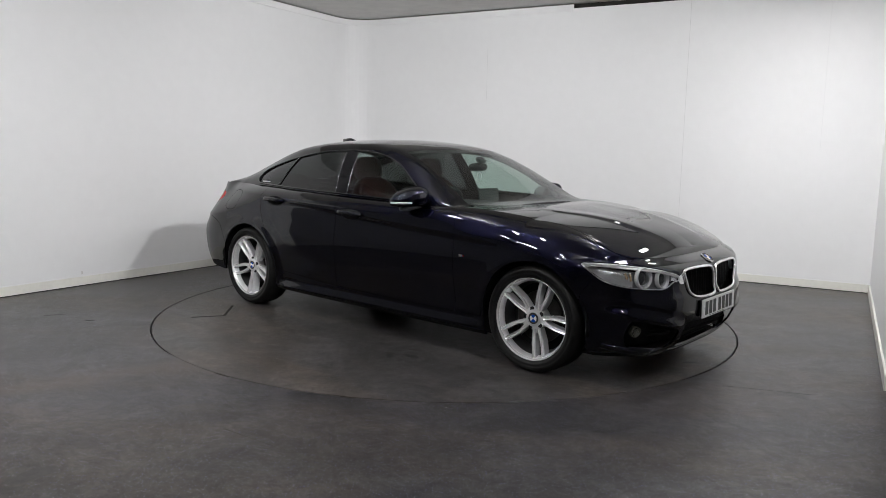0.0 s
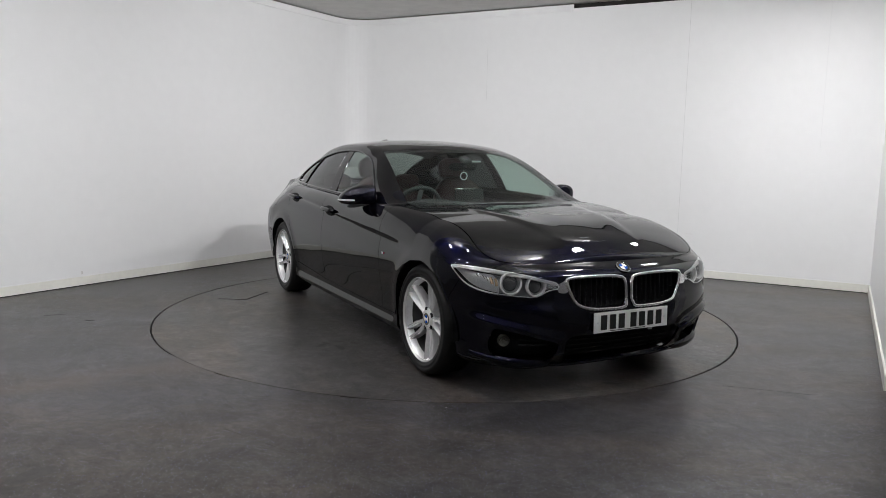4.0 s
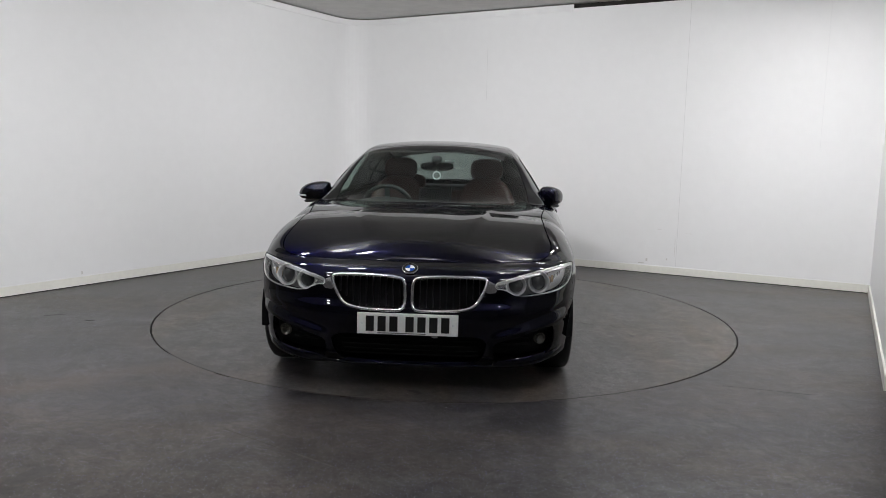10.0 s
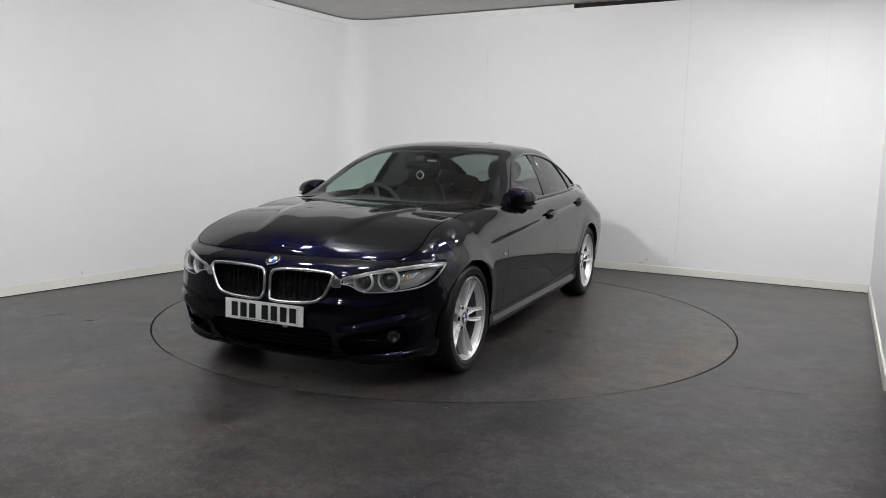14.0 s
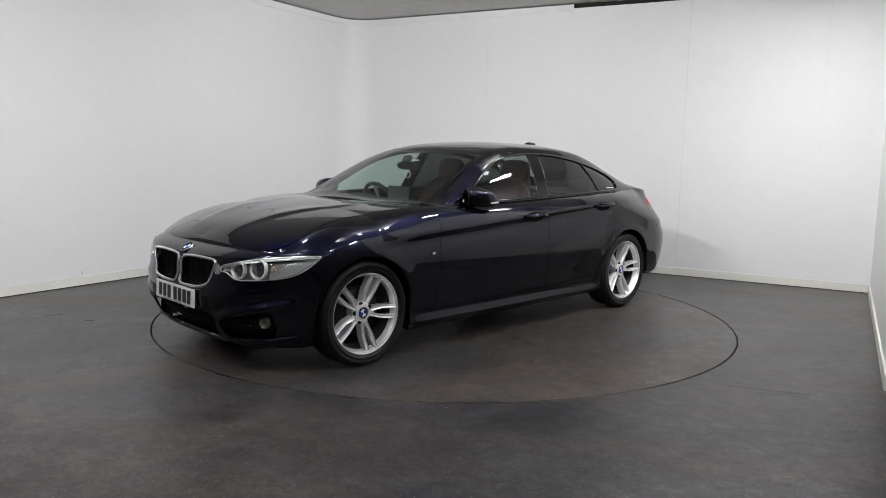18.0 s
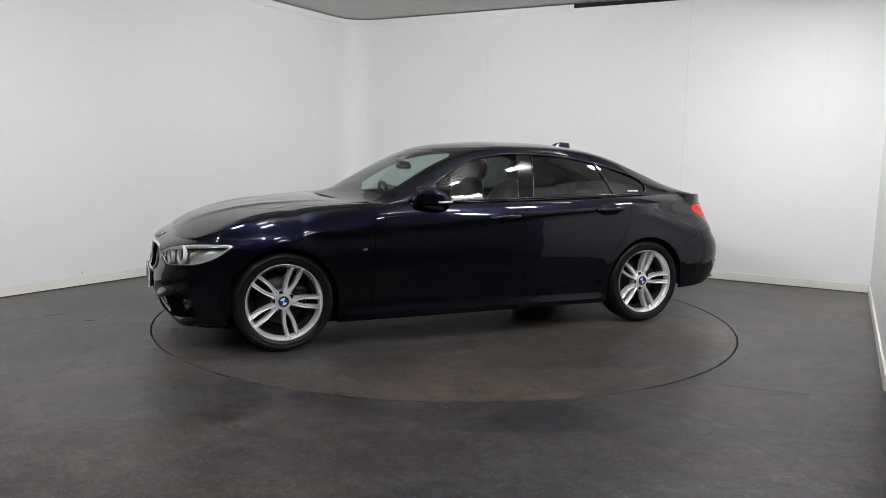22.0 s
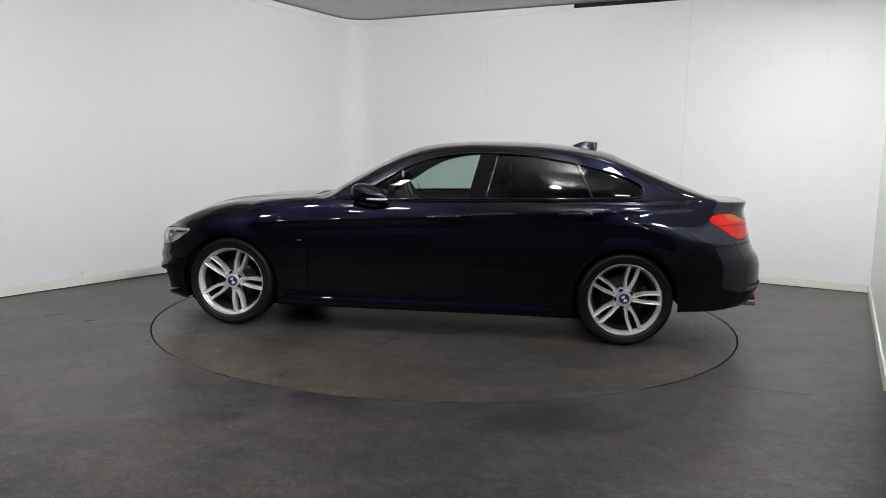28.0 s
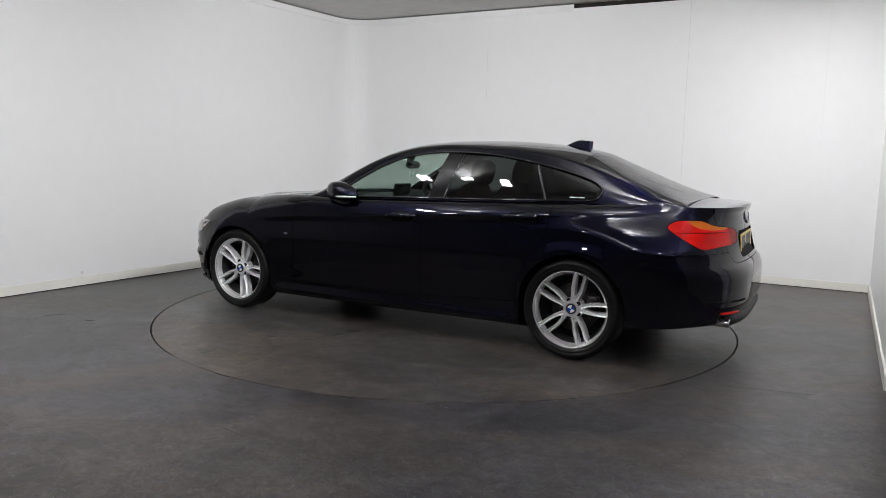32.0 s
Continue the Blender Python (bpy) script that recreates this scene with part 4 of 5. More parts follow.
# --- wheels
def wheel(name, at, spin, mirror):
    hub = new(name)
    hub.parent = car
    hub.matrix_basis = Matrix.Translation(at) @ (Matrix.Rotation(math.pi, 4, "Z") if mirror else Matrix.Identity(4))
    prof = [(0.222, -0.10), (0.245, -0.108), (0.27, -0.113), (0.298, -0.108), (0.313, -0.095), (0.3205, -0.075), (0.322, -0.04), (0.3225, 0), (0.322, 0.04), (0.3205, 0.075), (0.313, 0.095), (0.298, 0.108), (0.285, 0.112), (0.2845, 0.1105), (0.272, 0.1125), (0.262, 0.112), (0.2615, 0.1105), (0.250, 0.108), (0.243, 0.100)]
    part("tyre", lathe_bm(prof, 72), M_TYRE, hub, smooth=True)
    part("rim", lathe_bm([(0.243, 0.085), (0.2485, 0.098), (0.2475, 0.104), (0.2435, 0.1055), (0.2405, 0.103), (0.2385, 0.096), (0.2360, 0.091)], 72), M_ALLOY, hub, smooth=True)
    part("rim_slope", lathe_bm([(0.2360, 0.0905), (0.230, 0.080), (0.2245, 0.068), (0.2215, 0.052)], 72), M_RIMSLOPE, hub, smooth=True)
    part("rim_barrel", lathe_bm([(0.2214, 0.052), (0.216, 0.03), (0.206, 0.0), (0.205, -0.09)], 72), M_BARREL, hub, smooth=True)
    part("brake_disc", lathe_bm([(0.07, 0.0), (0.155, 0.0), (0.157, -0.012), (0.155, -0.024), (0.07, -0.024)], 48), M_STEEL, hub, smooth=True)
    part("hub_back", lathe_bm([(0.0001, -0.03), (0.209, -0.03), (0.209, -0.085)], 40), M_INNER, hub)
    part("caliper", box_bm(0.08, 0.05, 0.15, 0.02, 2, (0.12 if mirror else -0.12, -0.014, 0.01)), M_STEEL, hub)
    # spokes: five pairs
    bm = bmesh.new()
    for k in range(5):
        mid = spin + k * 72
        for sgn in (-1, 1):
            rows = []
            for t in np.linspace(0, 1, 9):
                rad = 0.048 + t * (0.239 - 0.048)
                off = sgn * (0.0118 + 0.0160 * float(smooth_step(t / 0.55)) + 0.0045 * t)
                wide = 0.0112 + 0.0026 * t + 0.004 * (1 - t) ** 3
                h = 0.062 + 0.030 * t ** 1.6
                a = math.radians(mid)
                er, et = Vector((math.cos(a), 0, math.sin(a))), Vector((-math.sin(a), 0, math.cos(a)))
                c = er * rad + et * off
                rows.append([bm.verts.new(c + et * (wide * q) + Vector((0, h + e, 0))) for q, e in ((-1.1, -0.050), (-1.0, -0.010), (-0.66, 0.0), (0.0, -0.0075), (0.66, 0.0), (1.0, -0.010), (1.1, -0.050))])
            for a_, b_ in zip(rows, rows[1:]):
                for i in range(6):
                    bm.faces.new((a_[i], a_[i + 1], b_[i + 1], b_[i]))
        # the web that joins the pair near the hub
        rows = []
        for t in np.linspace(0, 0.22, 5):
            rad, off = 0.048 + t * 0.191, 0.0118 + 0.0160 * float(smooth_step(t / 0.55)) + 0.0045 * t
            a = math.radians(mid)
            er, et = Vector((math.cos(a), 0, math.sin(a))), Vector((-math.sin(a), 0, math.cos(a)))
            rows.append([bm.verts.new(er * rad + et * (off * q) + Vector((0, 0.0575 + 0.030 * t ** 1.6 - 0.010 * t, 0))) for q in (-1, -0.4, 0.4, 1)])
        for a_, b_ in zip(rows, rows[1:]):
            for i in range(3):
                bm.faces.new((a_[i], a_[i + 1], b_[i + 1], b_[i]))
    bmesh.ops.recalc_face_normals(bm, faces=bm.faces)
    for f in bm.faces:
        if f.normal.y < -0.2:
            f.normal_flip()
    part("spokes", bm, M_ALLOY, hub)
    part("centre", lathe_bm([(0.0001, 0.066), (0.034, 0.066), (0.036, 0.070), (0.040, 0.070), (0.044, 0.066), (0.062, 0.063), (0.072, 0.052), (0.074, 0.0)], 40), M_ALLOY, hub, smooth=False)
    for k in range(5):
        a = math.radians(spin + 36 + k * 72)
        b = lathe_bm([(0.0001, 0.0655), (0.0140, 0.0655), (0.0145, 0.060)], 14)
        bmesh.ops.translate(b, vec=(0.057 * math.cos(a), -0.001, 0.057 * math.sin(a)), verts=b.verts)
        part("bolt_hole", b, M_INNER, hub)
    for i, mat in enumerate((M_BLUE, M_PALE, M_BLUE, M_PALE)):
        b = bmesh.new()
        pts = [(0, 0.0705, 0)] + [(0.0235 * math.cos(math.radians(spin + 90 * i + s)), 0.0705, 0.0235 * math.sin(math.radians(spin + 90 * i + s))) for s in range(0, 91, 15)]
        b.faces.new([b.verts.new(p) for p in pts][::-1])
        part("emblem_quarter", b, mat, hub)
    part("emblem_ring", lathe_bm([(0.0235, 0.067), (0.0235, 0.071), (0.034, 0.071), (0.034, 0.067)], 32), M_INK, hub)
    return hub


# spokes' angles run from forward to up on the left side
wheel("wheel", (WHEEL_F, 0.785, WHEEL_Z), 112, False)
wheel("wheel", (WHEEL_R, 0.785, WHEEL_Z), 104, False)
wheel("wheel", (WHEEL_F, -0.785, WHEEL_Z), 40, True)
wheel("wheel", (WHEEL_R, -0.785, WHEEL_Z), 55, True)

# wheel housings and the floor pan
for xw in (WHEEL_F, WHEEL_R):
    for s in (1, -1):
        b = bmesh.new()
        ring = [[b.verts.new((xw + 0.375 * math.cos(a), s * y, WHEEL_Z + 0.375 * math.sin(a))) for a in np.linspace(-0.12, math.pi + 0.12, 25)] for y in (0.885, 0.52)]
        for i in range(24):
            b.faces.new((ring[0][i], ring[0][i + 1], ring[1][i + 1], ring[1][i]))
        b.faces.new(ring[1])
        part("wheel_housing", b, M_INNER, car)
# unseen dark box added to stop light showing through the intakes
part("light_block_box", box_bm(0.30, 1.20, 0.46, 0.02, 1, (1.75, 0, 0.45)), M_INNER, car)
part("floor_pan", box_bm(3.46, 1.50, 0.14, 0.02, 1, (0.05, 0, 0.215)), M_INNER, car)


# ---- the car's smaller parts ----
def nose(y, z, off=0.0):
    """A place on the nose's surface, off metres proud of it, and the way it faces."""
    e = 0.004
    gy = (band_x(y + e, z) - band_x(y - e, z)) / (2 * e)
    gz = (band_x(y, z + e) - band_x(y, z - e)) / (2 * e)
    if abs(y) < 0.02:
        gy = 0.0
    n = Vector((1, -gy, -gz)).normalized()
    return Vector((float(band_x(y, z)), y, z)) + n * off, n


def facing(at, n, up=(0, 0, 1)):
    """A pose at a place whose y axis looks along n."""
    n = Vector(n).normalized()
    x = n.cross(Vector(up)).normalized()
    return Matrix.Translation(at) @ Matrix((x, n, x.cross(n))).transposed().to_4x4()


def blob(sx, sy, sz, px=2.0, pz=2.0, rows=14, cols=24, warp=None):
    """A rounded block: a sphere whose sections are squared off by the powers."""
    bm = bmesh.new()
    sg = lambda v, e: math.copysign(abs(v) ** e, v)
    rings = []
    for i in range(1, rows):
        t = -math.pi / 2 + math.pi * i / rows
        ring = []
        for j in range(cols):
            a = 2 * math.pi * j / cols
            p = [sx * sg(math.cos(t), 2 / pz) * sg(math.cos(a), 2 / px), sy * sg(math.cos(t), 2 / pz) * sg(math.sin(a), 2 / px), sz * sg(math.sin(t), 2 / pz)]
            ring.append(bm.verts.new(warp(*p) if warp else p))
        rings.append(ring)
    for a, b in zip(rings, rings[1:]):
        for j in range(cols):
            bm.faces.new((a[j], a[(j + 1) % cols], b[(j + 1) % cols], b[j]))
    for ring, z in ((rings[0], -sz), (rings[-1], sz)):
        c = bm.verts.new(warp(0, 0, z) if warp else (0, 0, z))
        for j in range(cols):
            bm.faces.new((ring[j], ring[(j + 1) % cols], c))
    bmesh.ops.recalc_face_normals(bm, faces=bm.faces)
    return bm


# grilles
M_SLAT = material("slat_plastic", (0.006, 0.006, 0.007), rough=0.35, spec=0.3)
for s in (1, -1):
    pts = [nose(s * y, z, 0.002)[0] for y, z in KIDNEY]
    fr = part("grille_frame", tube_bm(pts, 0.0095, 8, True), M_CHROME, car, "satin silver grille surround", smooth=True)
    for i in range(10):
        y = 0.052 + i * 0.0355
        lo, hi = 0.486 + max(0, (y - 0.27) * 0.75), 0.640
        p, n = nose(s * y, (lo + hi) / 2, -0.045)
        part("grille_slat", box_bm(0.030, 0.006, hi - lo, 0.002, 1), M_SLAT, fr, m=facing(p, n) @ pose(0, 0, 0, 0, 0, 90))
# headlights
for s in (1, -1):
    for y, z, rad in ((0.686, 0.628, 0.060), (0.560, 0.614, 0.055)):
        p, n = nose(s * y, z, -0.030)
        n = (n + Vector((1.0, 0, 0))).normalized()
        m = facing(p, n)
        part("lamp_ring", lathe_bm([(rad * 0.84, -0.012), (rad * 0.88, 0.009), (rad * 0.98, 0.011), (rad * 1.01, 0.0), (rad, -0.015)], 32), M_LAMPGREY, car, "white ring round the lamp", m=m, smooth=True)
        part("lamp_lens", lathe_bm([(0.0001, 0.012), (rad * 0.3, 0.009), (rad * 0.58, 0.0), (rad * 0.74, -0.012), (rad * 0.82, -0.016)], 28), M_PROJECTOR, car, "projector lens", m=m @ Matrix.Translation((0, -0.006, 0)), smooth=True)
        part("lamp_bezel", lathe_bm([(rad * 0.70, -0.010), (rad * 0.76, -0.002), (rad * 0.82, -0.010)], 28), M_ALLOYDARK, car, m=m, smooth=True)
    for k in range(3):
        line = [nose(s * y, z, -0.02)[0] for y, z in ((0.452, 0.598 + 0.009 * k), (0.505, 0.600 + 0.011 * k))]
        part("lamp_fin", tube_bm(line, 0.004, 6), M_CHROME, car)
    for k in range(3):
        line = [nose(s * (0.752 + 0.018 * k), z, -0.034)[0] for z in (0.606 + 0.012 * k, 0.630, 0.656 + 0.006 * k)]
        part("indicator_strip", tube_bm(line, 0.0075, 6), M_AMBER, car, "amber indicator reflector", smooth=True)
    for k in range(6):
        line = [nose(s * (0.765 + 0.011 * k), z, -0.038)[0] for z in (0.612 + 0.010 * k, 0.635 + 0.004 * k, 0.664 + 0.003 * k)]
        part("reflector_rib", tube_bm(line, 0.0022, 5), M_CHROME, car)
    # fog lamps
    p, n = nose(s * 0.712, 0.306, -0.035)
    n = (n + Vector((0.8, 0, 0))).normalized()
    fog = part("fog_lamp", lathe_bm([(0.0001, -0.012), (0.017, -0.008), (0.026, 0.0), (0.028, 0.004), (0.032, 0.004), (0.035, -0.02)], 28), M_FOGBOWL, car, "round fog lamp in a black recess", m=facing(p, n), smooth=True)
    part("fog_glass", lathe_bm([(0.0001, 0.010), (0.018, 0.008), (0.028, 0.003)], 24), M_LENS, fog, smooth=True)
    for k in range(3):
        line = [nose(s * y, 0.285 + 0.035 * k, -0.03)[0] for y in np.linspace(0.49, 0.64, 4)]
        part("recess_bar", tube_bm(line, 0.006, 6), M_INNER, car)
    bm = bmesh.new()
    rings = []
    for k in np.linspace(0, 1, 15):
        y, z, grow = 0.44 + 0.375 * k, 0.170 + 0.062 * k ** 1.3 - 0.012 * math.sin(math.pi * k), 0.15 + 0.85 * math.sin(math.pi * min(k * 0.9 + 0.08, 1)) ** 0.7
        rings.append([bm.verts.new(nose(s * y, z + dz * (0.6 + 0.4 * grow), off * grow)[0]) for dz, off in ((0.026, -0.012), (0.020, 0.010), (0.004, 0.024), (-0.020, 0.012), (-0.028, -0.012))])
    for a, b in zip(rings, rings[1:]):
        for q in range(4):
            bm.faces.new((a[q], a[q + 1], b[q + 1], b[q]))
    bmesh.ops.recalc_face_normals(bm, faces=bm.faces)
    part("bumper_blade", bm, M_PAINT, car, "painted blade under the side intake", smooth=True)
lip = [nose(y, 0.166 + 0.30 * max(0, abs(y) - 0.33) ** 1.5, 0.004)[0] for y in np.linspace(-0.44, 0.44, 21)]
part("front_lip", tube_bm(lip, 0.011, 8, flat=0.8), M_PAINT, car, smooth=True)
# lower intake mesh
for k in range(4):
    z = 0.198 + 0.034 * k
    line = [nose(y, z, -0.034)[0] for y in np.linspace(-0.36, 0.36, 13)]
    part("intake_bar", tube_bm(line, 0.005, 6, flat=0.6), M_INNER, car)


def shelf(name, y0, y1, z, depth):
    """A thin plate behind the nose that closes an intake from below."""
    bm = bmesh.new()
    rows = []
    for y in np.linspace(y0, y1, 21):
        a = nose(y, z, -0.007)[0]
        rows.append([bm.verts.new(q) for q in ((a.x, y, z), (a.x - depth, y, z + 0.02), (a.x - depth, y, z + 0.016), (a.x, y, z - 0.004))])
    for a, b in zip(rows, rows[1:]):
        for i in range(4):
            bm.faces.new((a[i], a[(i + 1) % 4], b[(i + 1) % 4], b[i]))
    bmesh.ops.recalc_face_normals(bm, faces=bm.faces)
    return part(name, bm, M_INNER, car)


shelf("intake_floor", -0.43, 0.43, 0.166, 0.30)
for s in (1, -1):
    shelf("recess_floor", s * 0.44, s * 0.78, 0.180, 0.16)


def roundel(m, rad, parent, name="emblem"):
    ring = part(name, lathe_bm([(0.0001, 0.0), (rad, 0.0), (rad, 0.003), (rad * 0.94, 0.006), (rad * 0.9, 0.004), (0.0001, 0.004)], 36), M_ENAMEL, parent, "round enamel emblem", m=m, smooth=False)
    part("emblem_rim", lathe_bm([(rad * 0.92, 0.003), (rad * 0.96, 0.0065), (rad, 0.005), (rad * 1.02, 0.0)], 36), M_CHROME, ring, smooth=True)
    for i in range(4):
        b = bmesh.new()
        b.faces.new([b.verts.new(q) for q in [(0, 0.0055, 0)] + [(rad * 0.6 * math.cos(math.radians(90 * i + a)), 0.0055, rad * 0.6 * math.sin(math.radians(90 * i + a))) for a in range(0, 91, 15)]][::-1])
        part("emblem_field", b, (M_BLUE, M_PALE)[i % 2], ring)


p, n = nose(0.0, 0.684, 0.001)
roundel(facing(p, n), 0.041, car)


# number plates: characters as plain bars
def number_plate(m, face, label):
    plate = part("number_plate", box_bm(0.520, 0.006, 0.111, 0.0025, 2), face, car, label, m=m)
    xs, x = [], -0.5 * (7 * 0.050 + 5 * 0.011 + 0.033) + 0.025
    for i in range(7):
        xs.append(x)
        x += 0.050 + (0.033 if i == 3 else 0.011)
    for x in xs:
        part("plate_bar", box_bm(0.042, 0.002, 0.079, 0, 1, (x, 0.0036, 0.0)), M_INK, plate)
    part("plate_line", box_bm(0.25, 0.001, 0.003, 0, 1, (0.03, 0.0036, -0.048)), M_INK, plate)
    for x in (-0.235, 0.235):
        b = lathe_bm([(0.0001, 0.007), (0.005, 0.006), (0.006, 0.003)], 10)
        bmesh.ops.translate(b, vec=(x, 0, 0.0), verts=b.verts)
        part("plate_screw", b, M_CHROME if face is M_YELLOW else M_PALE, plate)
    return plate


number_plate(facing((2.181, 0.0, 0.411), (1, 0, 0.03)), M_WHITE, "white front number plate")
part("plate_holder", box_bm(0.03, 0.004, 0.010, 0.001, 1), M_ALLOYDARK, car, m=facing((2.178, 0.14, 0.348), (1, 0, 0)))
part("plate_base", box_bm(0.50, 0.02, 0.10, 0.006, 1), M_BLACK, car, m=facing((2.170, 0.0, 0.411), (1, 0, 0.03)))
number_plate(facing((-2.306, 0.0, 0.757), (-1, 0, 0.08)), M_YELLOW, "yellow rear number plate")

# tail: lenses, reflectors, pipes
for s in (1, -1):
    def tail(y, z, off):
        e = 0.004
        gy, gz = (tail_x(y + e, z) - tail_x(y - e, z)) / (2 * e), (tail_x(y, z + e) - tail_x(y, z - e)) / (2 * e)
        n = Vector((-1, gy, gz)).normalized()
        return Vector((float(tail_x(y, z)), y, z)) + n * off, n
    line = [tail(s * y, 0.372 - 0.02 * (0.75 - y), 0.001)[0] for y in np.linspace(0.50, 0.68, 6)]
    part("rear_reflector", tube_bm(line, 0.011, 8, flat=0.4), M_RED, car, "red reflector strip", smooth=True)
    line = [tail(s * y, 0.44 - 0.02 * (0.75 - y), 0.0)[0] for y in np.linspace(0.45, 0.80, 8)]
    part("bumper_groove", tube_bm(line, 0.006, 6), M_INNER, car)
for y in (0.54, 0.605):
    part("exhaust_pipe", lathe_bm([(0.022, 0.20), (0.027, 0.20), (0.028, 0.0), (0.029, -0.003), (0.027, -0.004), (0.025, 0.10)], 28, "x"), M_CHROME, car, "polished exhaust pipe", m=pose(-2.315, y, 0.302), smooth=True)
diff = [tail(y, 0.315, -0.01)[0] for y in np.linspace(-0.62, 0.62, 17)]
part("rear_diffuser", tube_bm(diff, 0.05, 8, flat=0.8), M_BLACK, car, "black rear diffuser", smooth=True)
roundel(facing(tail(0.0, 0.905, 0.002)[0], (-1, 0, 0.0)), 0.036, car, "boot_emblem")


# door handles
def door_handle(x, z, s, parent):
    y = float(half_width(np.array([x]), np.array([z]))[0])
    # near-black oval painted for the shade in the cup behind the handle
    part("handle_cup_shade", blob(0.100, 0.012, 0.038, 3, 2.2, 10, 20), M_INNER, parent, m=pose(x, s * (y - 0.004), z - 0.004, 0, 2), smooth=True)
    bar = [(-0.112, 0.004, 0), (-0.095, 0.026, 0.002), (-0.03, 0.034, 0.004), (0.05, 0.034, 0.003), (0.095, 0.028, 0), (0.110, 0.006, -0.002)]
    pts = rounded([(a, s * b, c) for a, b, c in bar], False, 4)
    part("handle", tube_bm(pts, 0.0175, 12, flat=0.9), M_PAINT, parent, m=pose(x, s * (y - 0.002), z + 0.004, 0, 2.0), smooth=True)


for k, s in enumerate((1, -1)):
    door_handle(-0.152, 0.842, s, FRONT_DOORS[k])
    door_handle(-1.046, 0.888, s, REAR_DOORS[k])

# wing badge: chrome and three small colour bars
for s in (1, -1):
    y = float(half_width(np.array([0.889]), np.array([0.65]))[0])
    badge = part("wing_badge", box_bm(0.024, 0.003, 0.014, 0.001, 1), M_CHROME, car, "small chrome badge", m=pose(0.878, s * (y + 0.001), 0.65))
    for i, mt in enumerate((M_BLUE, M_INK, M_RED)):
        part("badge_stripe", box_bm(0.004, 0.003, 0.014, 0, 1, (0.0145 + 0.0045 * i, 0, 0)), mt, badge)

# mirrors: a wedge that tapers outward; the one on the driver's far side is folded half-way back
def mirror_shell(s):
    out = [-0.104, -0.100, -0.085, -0.05, 0.0, 0.045, 0.075, 0.095, 0.108, 0.114]
    length, high, mid, lean = table([(-0.104, 0.030), (-0.100, 0.046), (-0.085, 0.056), (-0.05, 0.062), (0.0, 0.064), (0.045, 0.060), (0.075, 0.052), (0.095, 0.042), (0.108, 0.026), (0.114, 0.008)]), \
        table([(-0.104, 0.048), (-0.100, 0.062), (-0.085, 0.069), (-0.05, 0.071), (0.0, 0.067), (0.045, 0.058), (0.075, 0.047), (0.095, 0.035), (0.108, 0.020), (0.114, 0.006)]), \
        table([(-0.104, -0.004), (-0.05, -0.003), (0.0, -0.005), (0.045, -0.012), (0.075, -0.020), (0.095, -0.028), (0.114, -0.036)]), \
        table([(-0.104, 0.0), (0.0, 0.0), (0.06, -0.006), (0.114, -0.034)])
    bm, rings = bmesh.new(), []
    for v in out:
        a, b, zc, xc = float(length(v)), float(high(v)), float(mid(v)), float(lean(v))
        ring = []
        for k in range(28):
            t = 2 * math.pi * k / 28
            cx, cz = math.cos(t), math.sin(t)
            px = math.copysign(abs(cx) ** (0.95 if cx > 0 else 0.45), cx)
            pz = math.copysign(abs(cz) ** (0.75 if cz > 0 else 0.62), cz)
            ring.append(bm.verts.new((xc + a * px * (1.35 if cx > 0 else 1.0), s * v * 1.14, zc + b * pz)))
        rings.append(ring)
    for a, b in zip(rings, rings[1:]):
        for k in range(28):
            bm.faces.new((a[k], a[(k + 1) % 28], b[(k + 1) % 28], b[k]))
    bm.faces.new(rings[0]), bm.faces.new(rings[-1])
    bmesh.ops.recalc_face_normals(bm, faces=bm.faces)
    return bm


for s in (1, -1):
    cap = part("door_mirror", mirror_shell(s), M_PAINT, car, "body-coloured door mirror", m=pose(0.430, -0.898, 0.994, 0, 0, -12) if s < 0 else pose(0.385, 0.850, 0.994, 0, 0, 68), smooth=True)
    part("mirror_base", blob(0.055, 0.088, 0.016, 3, 2.5, 8, 24), M_BLACK, cap, m=pose(0.004, -s * 0.012, -0.068, -s * 10), smooth=True)
    part("mirror_glass", blob(0.004, 0.096, 0.050, 3.2, 2.8, 10, 24), M_CHROME, cap, m=pose(-0.061, -s * 0.006, -0.004, -s * 8), smooth=True)
    strip = [(0.072 - 0.104 * t ** 1.8, s * (0.034 + 0.096 * math.sin(t * 1.45)), -0.036 - 0.002 * t) for t in np.linspace(0.0, 1, 11)]
    part("mirror_indicator", tube_bm(strip, 0.0085, 8, flat=0.8), M_PALE, cap, "clear indicator strip", smooth=True)
    arm = [(0.44, s * 0.765, 0.908), (0.432, s * 0.80, 0.916), (0.42, s * 0.84, 0.926)]
    part("mirror_arm", tube_bm(rounded(arm, False, 4), 0.030, 10, flat=0.6), M_BLACK, car, smooth=True)
    part("mirror_foot", blob(0.062, 0.012, 0.028, 2.4, 2.2, 10, 20), M_BLACK, car, m=pose(0.455, s * 0.772, 0.925, 0, 12), smooth=True)

